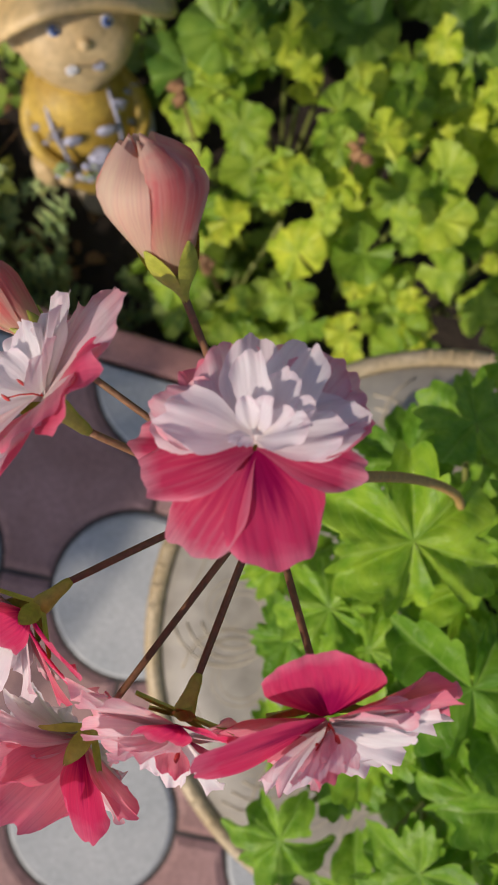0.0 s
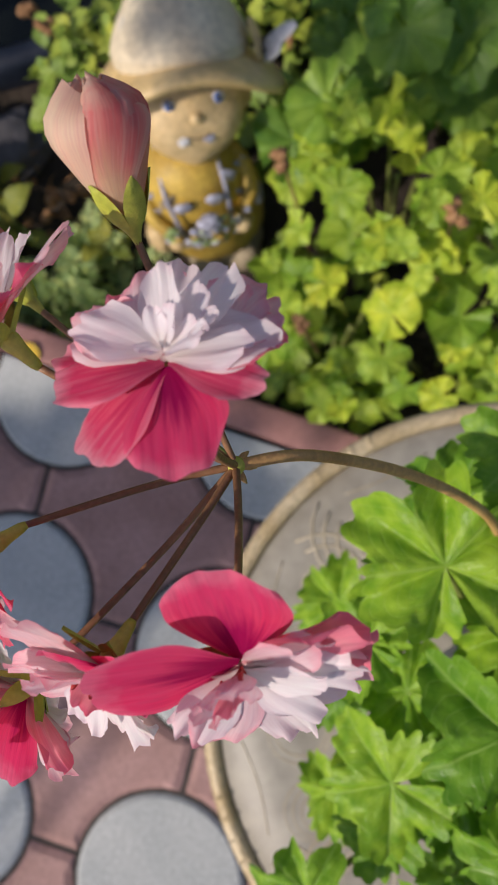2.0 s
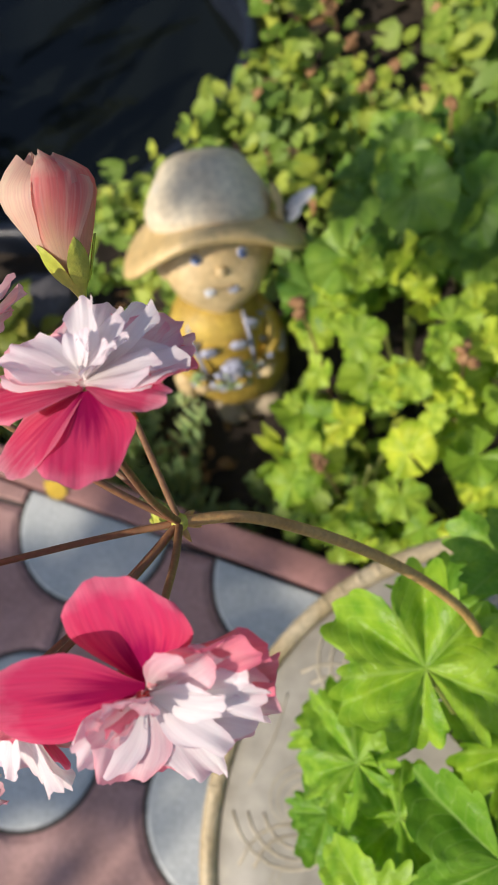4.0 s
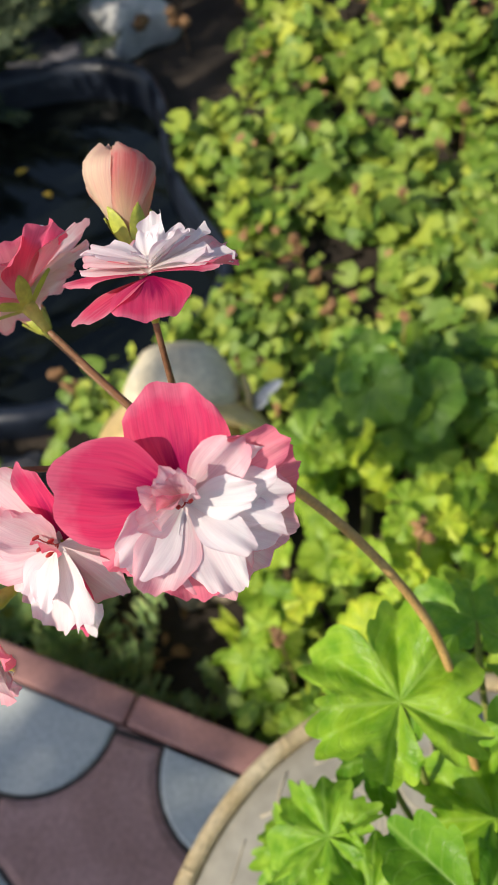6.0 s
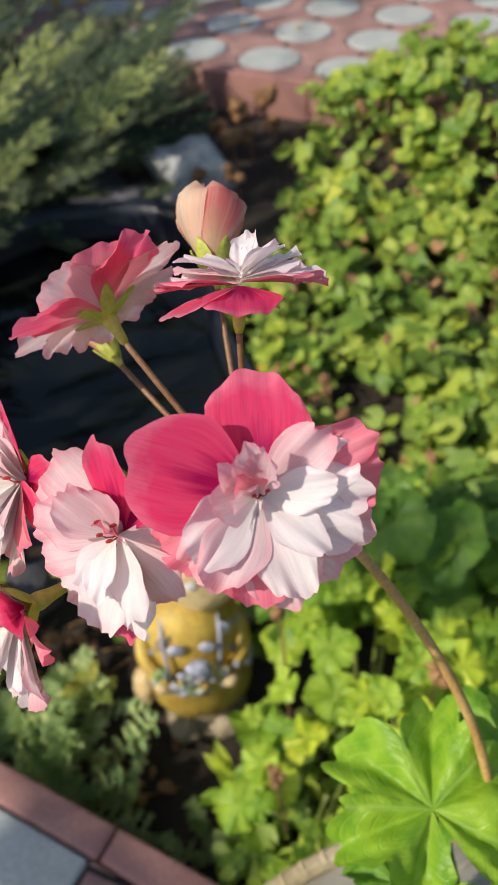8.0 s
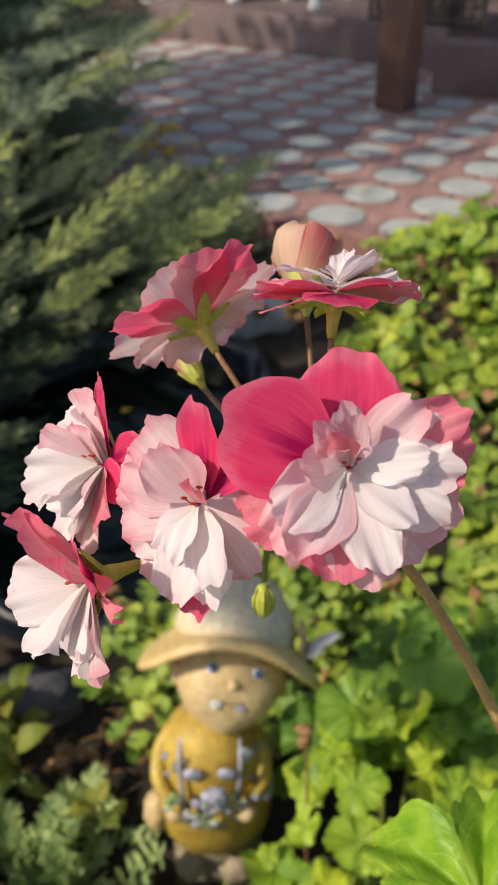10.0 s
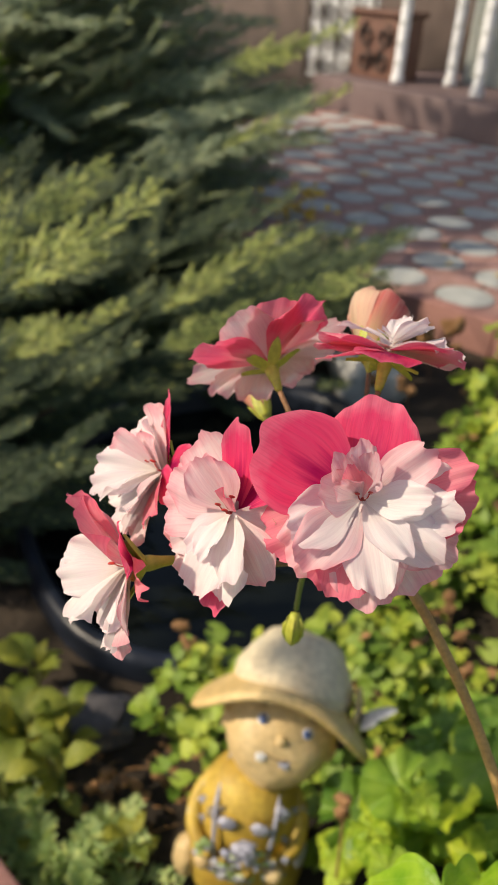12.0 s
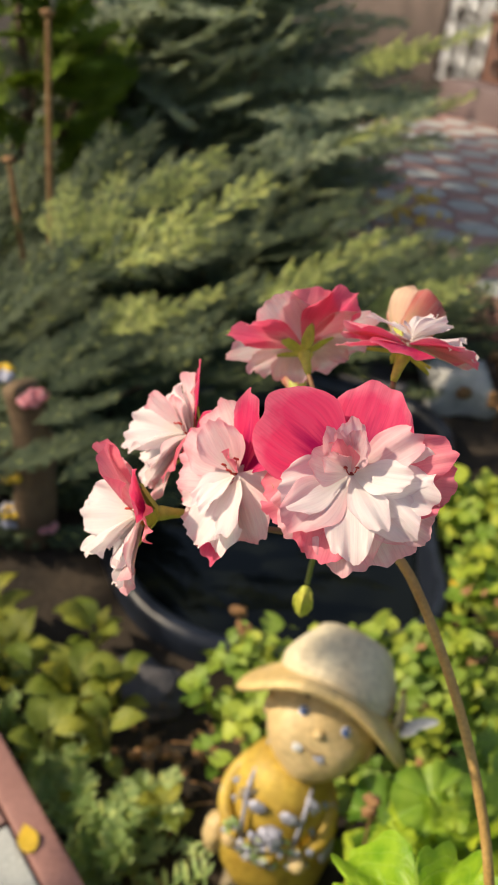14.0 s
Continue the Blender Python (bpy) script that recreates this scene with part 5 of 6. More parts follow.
# greenery round the pond's near edge and behind the figurine
spots = []
for k in range(620):
    x, y = rnd.uniform(-0.52, -0.10), rnd.uniform(0.50, 1.02)
    if in_pond(x, y, 1.03) or math.hypot(x + 0.205, y - 0.445) < 0.10 or (x < -0.42 and y < 0.6):
        continue
    spots.append((x, y, GROUND_Z + rnd.uniform(0.04, 0.17), rnd.uniform(0.010, 0.026), (-0.15, -0.2)))
leaf_stuff("edge_greenery", "green leaves crowding the edge of the pond", LEAF_LOW, spots, 9)
spots = [(rnd.uniform(-0.12, 0.05), rnd.uniform(0.16, 0.42), GROUND_Z + rnd.uniform(0.02, 0.15), rnd.uniform(0.010, 0.022), (-0.15, -0.3)) for k in range(260)]
leaf_stuff("bed_edge_greenery", "small green leaves at the foot of the geraniums", LEAF_LOW, spots, 19)


def long_leaf(name, mat, seed, width=0.36):
    """A pointed oval leaf of length 1 along +Y, arched."""
    rr = random.Random(seed)
    bm = bmesh.new()
    uvl = bm.loops.layers.uv.new("UVMap")
    rows, uvs = [], {}
    for j in range(9):
        s = j / 8
        w = width * math.sin(math.pi * min(1, 0.06 + 0.94 * s) ** 0.8) + 0.004
        row = []
        for i in range(7):
            u = i / 3 - 1
            v = bm.verts.new((w * u, s, 0.22 * math.sin(s * 2.4) - 0.15 * s * s + 0.12 * w * abs(u) + 0.02 * math.sin(s * 9 + u * 3 + seed)))
            uvs[v] = (u * 0.5 + 0.5, s)
            row.append(v)
        rows.append(row)
    for p, q in zip(rows, rows[1:]):
        for i in range(6):
            f = bm.faces.new((p[i], p[i + 1], q[i + 1], q[i]))
            for lp in f.loops:
                lp[uvl].uv = uvs[lp.vert]
    return put(name, bm, mat)


LONG = [long_leaf("leaf", LEAF_HOSTA, s, 0.26 + 0.05 * s) for s in range(3)]
for cx, cy, count, size in ((-0.66, 0.48, 15, 0.095), (-0.80, 0.44, 13, 0.10), (-0.60, 0.36, 9, 0.085), (-0.74, 0.60, 9, 0.085), (-0.93, 0.50, 10, 0.095), (-0.55, 0.44, 9, 0.07), (-0.60, 0.52, 8, 0.065), (-0.38, 0.40, 7, 0.055)):
    e = thing("broad_leaf_plant", "low plant with yellowing oval leaves beside the pond", "plant", (cx, cy, GROUND_Z), "yellowing plants")
    for k in range(count):
        a = 6.28 * k / count * 1.6 + rnd.uniform(-0.3, 0.3)
        lift = rnd.uniform(10, 62)
        h = rnd.uniform(0.03, 0.14)
        s = size * rnd.uniform(0.55, 0.95)
        m = Matrix.Rotation(a, 4, "Z") @ Matrix.Translation((0, 0.012, h)) @ Matrix.Rotation(radians(lift - 20), 4, "X") @ Matrix.Diagonal((s, s, s, 1))
        part("leaf", LONG[k % 3], LEAF_HOSTA, e, m=m)
        bm = bmesh.new()
        d = Vector((-math.sin(a) * 0.012, math.cos(a) * 0.012, h))
        tube(bm, [Vector((0, 0, 0)), d * 0.6 + Vector((0, 0, 0.004)), d], 0.0018, 6)
        part("leaf_stalk", bm, STEM_GREEN, e)


STRAP = [long_leaf("leaf", LEAF_BED, 20 + s, 0.13 + 0.03 * s) for s in range(3)]
rs = random.Random(33)
for cx, cy in ((-0.10, 0.235), (-0.055, 0.20), (-0.005, 0.185), (-0.13, 0.29), (0.045, 0.17)):
    e = thing("strap_leaf_plant", "small plant with pale narrow pointed leaves at the kerb", "plant", (cx, cy, GROUND_Z), "pale plants at the kerb")
    for k in range(13):
        a, sz = 2.4 * k + rs.uniform(-0.3, 0.3), rs.uniform(0.035, 0.065)
        part("leaf", STRAP[k % 3], None, e, m=Matrix.Rotation(a, 4, "Z") @ Matrix.Translation((0, 0.006, 0.03 + 0.008 * k)) @ Matrix.Rotation(radians(rs.uniform(-5, 50)), 4, "X") @ Matrix.Diagonal((sz, sz, sz, 1)))
    bm = bmesh.new()
    tube(bm, spline([(0, 0, 0), (0.004, 0.003, 0.07), (0, 0, 0.135)], 4), [0.0028 - 0.0002 * i for i in range(9)], 6)
    part("stem", bm, STEM_GREEN, e)


def feather_plant(at, n, size, seed, label):
    """A silvery plant with finely cut, feather-like leaves; every frond one mesh."""
    rr = random.Random(seed)
    e = thing("feathery_plant", label, "plant", at, "feathery plants")
    for k in range(n):
        bm = bmesh.new()
        uvl = bm.loops.layers.uv.new("UVMap")
        a, lean, L = rr.uniform(0, 6.28), rr.uniform(0.3, 1.2), size * rr.uniform(0.6, 1.1)
        d = Vector((math.cos(a) * math.sin(lean), math.sin(a) * math.sin(lean), math.cos(lean)))
        side = d.cross(Vector((0, 0, 1))).normalized()
        up = side.cross(d)
        axis = [d * (L * t / 7) - Vector((0, 0, 0.25 * L * (t / 7) ** 2)) for t in range(8)]
        tube(bm, axis, [0.0016 - 0.0001 * t for t in range(8)], 5)
        for t in range(2, 8):
            for sg in (-1, 1):
                w = L * 0.26 * (1 - abs(t - 5) / 7)
                root = axis[t]
                for q in range(3):
                    dirv = (side * sg * (0.9 - 0.25 * q) + d * (0.35 + 0.4 * q) + up * rr.uniform(-0.1, 0.5)).normalized()
                    perp = dirv.cross(up).normalized()
                    ln = w * rr.uniform(0.55, 1.0)
                    pts = [root, root + dirv * ln * 0.5 + perp * ln * 0.2, root + dirv * ln + up * ln * 0.15, root + dirv * ln * 0.5 - perp * ln * 0.2]
                    bm.faces.new([bm.verts.new(p) for p in pts])
        for f in bm.faces:
            for lp, c in zip(f.loops, ((0.5, 0), (0.2, 0.5), (0.5, 1), (0.8, 0.5))):
                lp[uvl].uv = c
        part("frond", bm, LEAF_SILVER, e, m=Matrix.Translation((rr.uniform(-0.04, 0.04), rr.uniform(-0.04, 0.04), 0.01)))


for k, (x, y, n, s) in enumerate(((-0.38, 0.28, 20, 0.15), (-0.45, 0.27, 20, 0.15), (-0.42, 0.35, 16, 0.13), (-0.50, 0.33, 14, 0.14), (-0.58, 0.30, 12, 0.13), (-0.31, 0.24, 12, 0.12), (-0.14, 0.20, 10, 0.10), (-0.68, 0.36, 12, 0.14), (-0.78, 0.40, 10, 0.14))):
    feather_plant((x, y, GROUND_Z), n, s, 90 + k, "grey-green feathery bedding plant at the kerb")


def dead_head(at, size, seed):
    """A withered brown flower head: crumpled lumps on a dry stalk."""
    rr = random.Random(seed)
    e = thing("withered_flower", "withered brown flower head on a dry stalk", "flower", (at[0], at[1], GROUND_Z), "withered flowers")
    h = at[2] - GROUND_Z
    bm = bmesh.new()
    for k in range(7):
        blob(bm, (rr.uniform(-0.7, 0.7) * size, rr.uniform(-0.7, 0.7) * size, h + rr.uniform(-0.6, 0.6) * size), (size * 0.5, size * 0.45, size * 0.5), 0, 8, 0.7, seed + k)
    part("flower_head", bm, DRY, e)
    bm = bmesh.new()
    tube(bm, spline([(0.01, 0.02, 0), (0.006, 0.01, h * 0.6), (0, 0, h)], 4), 0.0016, 6)
    part("stalk", bm, DRY, e)


for k, (x, y, z, s) in enumerate(((-0.067, 0.375, 0.298, 0.013), (0.115, 0.30, 0.335, 0.014), (-0.045, 0.215, 0.205, 0.011), (-0.504, 0.735, 0.05, 0.014), (-0.475, 0.715, 0.045, 0.013), (-0.49, 0.49, -0.075, 0.014), (-0.465, 0.50, -0.085, 0.013), (-0.505, 0.465, -0.09, 0.012), (-0.05, 1.02, 0.02, 0.012), (-0.02, 0.93, 0.03, 0.016), (0.02, 1.3, 0.0, 0.012), (-0.141, 2.29, 0.113, 0.022), (0.10, 0.62, 0.33, 0.009), (0.25, 1.5, 0.06, 0.015), (-0.10, 1.15, 0.0, 0.014), (0.33, 1.9, 0.14, 0.018), (0.12, 1.25, 0.03, 0.012))):
    dead_head((x, y, z), s, 300 + k)

# dry litter on the soil
rr = random.Random(61)
for k in range(110):
    x, y = rr.uniform(-0.66, -0.22), rr.uniform(0.22, 0.68)
    if math.hypot(x + 0.205, y - 0.445) < 0.09:
        continue
    s = rr.uniform(0.012, 0.034)
    m = frame_of((x, y, GROUND_Z + rr.uniform(0.004, 0.02)), (rr.gauss(0, 0.4), rr.gauss(0, 0.4), 1), (rr.uniform(-1, 1), rr.uniform(-1, 1), 0)) @ Matrix.Diagonal((s, s, s, 1))
    me = LONG[k % 3].copy() if k < 3 else dry_meshes[k % 3]
    if k < 3:
        me.materials.clear()
        me.materials.append(DRY)
        dry_meshes = (dry_meshes + [me]) if k else [me]
    solo("fallen_leaf", me, None, "curled brown fallen leaf on the soil", "leaf", "fallen leaves", m=m)
for k in range(26):
    x, y, a = rr.uniform(-0.60, -0.26), rr.uniform(0.24, 0.64), rr.uniform(0, 6.28)
    if math.hypot(x + 0.205, y - 0.445) < 0.10:
        continue
    ln = rr.uniform(0.03, 0.09)
    bm = bmesh.new()
    tube(bm, spline([(0, 0, 0.002), (ln * 0.5, rr.uniform(-0.006, 0.006), rr.uniform(0.004, 0.016)), (ln, 0, 0.004)], 4), [0.0016 - 0.00012 * i for i in range(9)], 6)
    solo("twig", bm, DRY, "thin dry brown twig lying on the soil", "twig", "dry twigs", m=Matrix.Translation((x, y, GROUND_Z)) @ Matrix.Rotation(a, 4, "Z"))
yl = LONG[1].copy()
yl.materials.clear()
yl.materials.append(YELLOW_LEAF)
for x, y, z, s in ((-0.709, 1.66, GROUND_Z - 0.03, 0.035), (-0.80, 1.52, GROUND_Z - 0.03, 0.03), (-0.90, 1.60, GROUND_Z - 0.03, 0.035), (-0.25, 1.22, -0.06, 0.03), (-0.455, 0.205, 0.006, 0.045), (-0.70, 3.35, 0.008, 0.05), (-0.83, 3.6, 0.008, 0.045), (-0.50, 3.3, 0.008, 0.04), (-1.3, 4.1, 0.008, 0.06), (-1.1, 5.0, 0.008, 0.06), (-0.9, 4.3, 0.008, 0.05), (-1.7, 4.8, 0.008, 0.07), (-1.5, 5.6, 0.008, 0.07)):
    a = rr.uniform(0, 6.28)
    solo("fallen_leaf", yl, None, "yellow autumn leaf lying flat", "leaf", "fallen leaves", m=Matrix.Translation((x, y, z)) @ Matrix.Rotation(a, 4, "Z") @ Matrix.Diagonal((s, s, s * 0.4, 1)))


# ---------------------------------------------------------------- stones by the pond
def rock(name, label, mat, at, size, seed, turn=0.0, rough=0.45):
    bm = bmesh.new()
    bmesh.ops.create_icosphere(bm, subdivisions=4, radius=1.0)
    for v in bm.verts:
        p = v.co.copy()
        k = 1 + rough * noise.noise(p * 1.1 + Vector((seed, 0, 0))) + 0.12 * noise.noise(p * 4 + Vector((seed, 2, 0)))
        q = Vector((max(-0.8, min(0.8, p.x)), max(-0.8, min(0.8, p.y)), max(-0.75, min(0.75, p.z)))) * k
        v.co = Vector((q.x * size[0], q.y * size[1], q.z * size[2]))
    m = Matrix.Translation((at[0], at[1], at[2])) @ Matrix.Rotation(turn, 4, "Z")
    return solo(name, bm, mat, label, "stone", "stones round the pond", m=m)


limestone = rock("rock", "pale grey limestone with a rusty hole at the pond", STONE_GREY, (-0.67, 2.18, GROUND_Z + 0.07), (0.13, 0.10, 0.11), 3, 0.6)
bm = bmesh.new()
blob(bm, (0, 0, 0), (0.026, 0.016, 0.024), 0, 12, 0.5, 3)
part("rusty_hole", bm, DRY, limestone, "rusty brown hollow", m=Matrix.Translation((0.0, -0.078, 0.02)))
rock("rock", "dark flat stone at the rim of the pond", STONE_DARK, (-0.90, 2.02, GROUND_Z + 0.03), (0.15, 0.07, 0.05), 5, 0.2)
rock("rock", "dark flat stone at the rim of the pond", STONE_DARK, (-1.02, 2.16, GROUND_Z + 0.03), (0.13, 0.08, 0.05), 6, -0.4)
rock("rock", "flat grey-brown stone beside the pond", STONE_DARK, (-0.60, 0.61, GROUND_Z + 0.02), (0.08, 0.07, 0.03), 7, 0.4)
for k, (x, y, z, s) in enumerate(((-0.50, 2.09, -0.02, 0.030), (-0.55, 2.28, 0.0, 0.034), (-0.56, 2.48, 0.01, 0.040), (-0.49, 2.55, 0.02, 0.040), (-0.62, 2.40, -0.02, 0.032), (-0.52, 2.40, -0.03, 0.034), (-0.45, 2.45, -0.02, 0.03))):
    dead_head((x, y, z), s, 420 + k)


# ---------------------------------------------------------------- conifers
def spray_mesh(name, mats, seed, flat=0.12, pairs=11, tip_from=0.62, reach=0.36, thick=0.0052):
    """A conifer plume of length 1 along +Y: an axis, side twigs in one plane, each set with short scales."""
    rr = random.Random(seed)
    vs, fs, mi = [], [], []

    def blade(p, d, nrm, ln, w, mat):
        s = d.cross(nrm).normalized() * w
        n0 = len(vs)
        vs.extend((p, p + d * ln * 0.40 + s, p + d * ln, p + d * ln * 0.40 - s))
        fs.append((n0, n0 + 1, n0 + 2, n0 + 3))
        mi.append(mat)

    def twig(p, d, ln, light):
        n = max(4, int(ln * 62))
        side = d.cross(Vector((0, 0, 1))).normalized()
        for k in range(n):
            t = (k + 0.5) / n
            q = p + d * ln * t + Vector((0, 0, 0.12 * ln * t * t))
            for sg in (-1, 1):
                nrm = (Vector((0, 0, 1)) + side * rr.uniform(-0.9, 0.9) + d * rr.uniform(-0.4, 0.4)).normalized()
                dd = (d + side * sg * rr.uniform(0.15, 0.45) + Vector((0, 0, rr.uniform(-0.25, 0.35)))).normalized()
                # second slot holds the junipers' sunlit colour, commoner towards the twig's end
                blade(q, dd, nrm, 0.062 * (1.2 - 0.55 * t), thick * (1.1 - 0.4 * t), 1 if rr.random() < light * (0.5 + 0.5 * t) else 0)

    main = [Vector((0.03 * math.sin(3 * t + seed), t, 0.13 * t * t)) for t in (k / 12 for k in range(13))]
    for k in range(12):
        d = main[k + 1] - main[k]
        twig(main[k], d.normalized(), d.length * 1.2, 0.9 if k / 12 > tip_from else 0.15)
    for k in range(pairs * 2):
        t = 0.06 + 0.88 * (k // 2 + rr.uniform(0, 0.6)) / pairs
        i = min(11, int(t * 12))
        p = main[i].lerp(main[i + 1], t * 12 - i)
        sg = 1 if k % 2 else -1
        ln = reach * (1 - 0.85 * t) ** 0.9 * min(1, 0.55 + 2 * t) * rr.uniform(0.65, 1.2) + 0.04
        d = Vector((sg * rr.uniform(0.42, 0.70), rr.uniform(0.75, 1.0), rr.uniform(-flat, flat) + 0.08)).normalized()
        light = 0.95 if t > tip_from else 0.03 * min(1.0, t / max(0.05, tip_from))
        twig(p, d, ln, light)
        if ln > 0.16:
            for q in (0.35, 0.6):
                d2 = (d + Vector((-sg * 0.6 if q < 0.5 else sg * 0.5, 0.2, rr.uniform(-flat, flat)))).normalized()
                twig(p + d * ln * q, d2, ln * 0.42, light)
    me = bpy.data.meshes.new(name)
    me.from_pydata([tuple(v) for v in vs], [], fs)
    layer = me.uv_layers.new(name="UVMap")
    layer.data.foreach_set("uv", [c for f in fs for c in (0.5, 0, 0.2, 0.5, 0.5, 1, 0.8, 0.5)])
    for m in mats:
        me.materials.append(m)
    me.polygons.foreach_set("material_index", mi)
    return me


JUN = [spray_mesh("spray", (NEEDLE, NEEDLE_SUNLIT), s, 0.10, 21, 0.97, 0.17) for s in (1, 2, 3, 4)]
JUN_BACK = [spray_mesh("spray", (NEEDLE_BACK, NEEDLE_SUNLIT), s, 0.10, 21, 0.97, 0.17) for s in (21, 22, 23)]
# plumes coloured almost throughout as if the sun struck them
SUNLIT_PLUMES = [spray_mesh("spray", (NEEDLE, NEEDLE_SUNLIT), s, 0.12, 14, 0.12, 0.28) for s in (11, 12, 13)]
THU = [spray_mesh("spray", (THUJA, THUJA), s, 0.1, 14, 0.5, 0.42, 0.014) for s in (7, 8)]
SWEEP = Vector((0.72, 0.60, 0.28))


def plume(e, mesh, start, tip, fat=1.0, roll=0.0):
    """A single sweeping branch end from start to tip."""
    start, tip = Vector(start), Vector(tip)
    d = tip - start
    s = d.length
    up = Vector((0.25 + roll, -0.45, 1.0))
    part("spray", mesh, None, e, m=Matrix.Translation(start - e.location) @ frame_of((0, 0, 0), up, d) @ Matrix.Diagonal((s * fat, s, s, 1)))


def conifer(name, label, c, r, count, meshes, size, seed, up=0.35, sweep=1.0, lo=0.55):
    rr = random.Random(seed)
    e = thing(name, label, "shrub", (c[0], c[1], GROUND_Z))
    bm = bmesh.new()
    tube(bm, spline([(0, 0, -0.02), (0.03, 0.02, r[2] * 0.3), (-0.02, 0.04, r[2] * 0.75)], 4), [0.05 - 0.004 * i for i in range(9)], 8)
    part("trunk", bm, BARK, e)
    for made in range(count):
        th, ph = rr.uniform(0, 6.283), math.asin(rr.uniform(0.0, 1.0))
        k = rr.uniform(lo, 0.95)
        p = Vector((math.cos(th) * math.cos(ph) * r[0] * k, math.sin(th) * math.cos(ph) * r[1] * k, math.sin(ph) * r[2] * k + 0.05))
        radial = Vector((p.x / r[0] ** 2, p.y / r[1] ** 2, 0)).normalized()
        out = radial * (0.75 if sweep else 1.0) + SWEEP * sweep + Vector((rr.gauss(0, 0.16), rr.gauss(0, 0.16), up + rr.gauss(0, 0.14)))
        s = size * rr.uniform(0.65, 1.2)
        m = Matrix.Translation(p - out.normalized() * s * 0.5) @ frame_of((0, 0, 0), Vector((rr.gauss(0.15, 0.35), rr.gauss(-0.35, 0.35), 1)), out) @ Matrix.Diagonal((s, s, s, 1))
        part("spray", meshes[made % len(meshes)], None, e, m=m)
    for k in range(14):
        a = 6.283 * k / 14
        tip = Vector((math.cos(a) * r[0] * 0.75, math.sin(a) * r[1] * 0.75, r[2] * rr.uniform(0.25, 0.7)))
        bm = bmesh.new()
        tube(bm, spline([(0, 0, 0.03), tip * 0.45 + Vector((0, 0, 0.03)), tip], 4), [0.018 - 0.0017 * i for i in range(9)], 6)
        part("limb", bm, BARK, e)
    return e


near = conifer("juniper", "spreading grey-green juniper with yellowish tips coloured as sunlit", (-2.05, 1.75), (0.92, 0.92, 0.44), 270, JUN, 0.60, 3, 0.38)
# front branch ends in the sunlit colour, to stand out from the dark needles
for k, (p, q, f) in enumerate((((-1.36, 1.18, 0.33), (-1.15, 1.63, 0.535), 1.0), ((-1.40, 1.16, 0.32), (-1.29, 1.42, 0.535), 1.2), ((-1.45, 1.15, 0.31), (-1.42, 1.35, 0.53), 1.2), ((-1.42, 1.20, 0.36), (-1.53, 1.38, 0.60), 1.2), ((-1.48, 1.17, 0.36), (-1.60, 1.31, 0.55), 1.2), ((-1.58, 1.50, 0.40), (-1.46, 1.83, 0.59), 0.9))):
    plume(near, SUNLIT_PLUMES[k % 3], p, q, f * 1.1, 0.2 * (k % 3 - 1))
back_juniper = conifer("juniper", "tall grey-green juniper beside the patio", (-2.75, 3.2), (0.90, 0.85, 1.42), 330, JUN_BACK, 0.84, 4, 0.15)
# here and below, light = 1 picks the plume with sunlight in its colour
for k, (p, q, f, light) in enumerate((((-1.75, 2.95, 0.72), (-1.27, 3.27, 0.86), 1.0, 1), ((-1.72, 2.90, 0.74), (-1.42, 3.10, 0.88), 1.1, 1), ((-1.85, 2.45, 0.42), (-1.22, 2.98, 0.66), 0.9, 0), ((-1.80, 2.45, 0.34), (-1.24, 2.96, 0.60), 0.9, 0), ((-1.95, 2.60, 0.52), (-1.32, 2.98, 0.70), 0.8, 0), ((-2.2, 3.0, 0.9), (-1.65, 3.3, 1.02), 0.9, 0), ((-1.60, 2.62, 0.45), (-1.18, 3.02, 0.68), 0.5, 1), ((-1.8, 2.9, 0.55), (-1.4, 3.2, 0.70), 0.9, 0))):
    plume(back_juniper, SUNLIT_PLUMES[k % 3] if light else JUN_BACK[k % 3], p, q, f, 0.25 * (k % 3 - 1))
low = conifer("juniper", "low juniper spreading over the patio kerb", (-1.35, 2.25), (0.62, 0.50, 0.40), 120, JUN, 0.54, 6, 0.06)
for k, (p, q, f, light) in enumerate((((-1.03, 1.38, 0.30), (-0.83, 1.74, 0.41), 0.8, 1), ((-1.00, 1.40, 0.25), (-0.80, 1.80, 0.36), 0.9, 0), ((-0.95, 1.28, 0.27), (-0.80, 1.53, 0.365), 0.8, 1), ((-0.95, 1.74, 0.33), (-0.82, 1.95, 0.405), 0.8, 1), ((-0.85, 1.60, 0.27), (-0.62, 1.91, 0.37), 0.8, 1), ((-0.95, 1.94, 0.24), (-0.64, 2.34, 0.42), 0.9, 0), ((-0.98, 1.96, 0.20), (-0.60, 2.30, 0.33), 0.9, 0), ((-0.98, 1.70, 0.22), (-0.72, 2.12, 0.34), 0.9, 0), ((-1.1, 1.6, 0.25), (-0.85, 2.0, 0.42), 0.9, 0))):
    plume(low, SUNLIT_PLUMES[k % 3] if light else JUN[k % 4], p, q, f, 0.25 * (k % 3 - 1))
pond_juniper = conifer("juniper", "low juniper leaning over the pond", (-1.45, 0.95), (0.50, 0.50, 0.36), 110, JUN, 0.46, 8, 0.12)
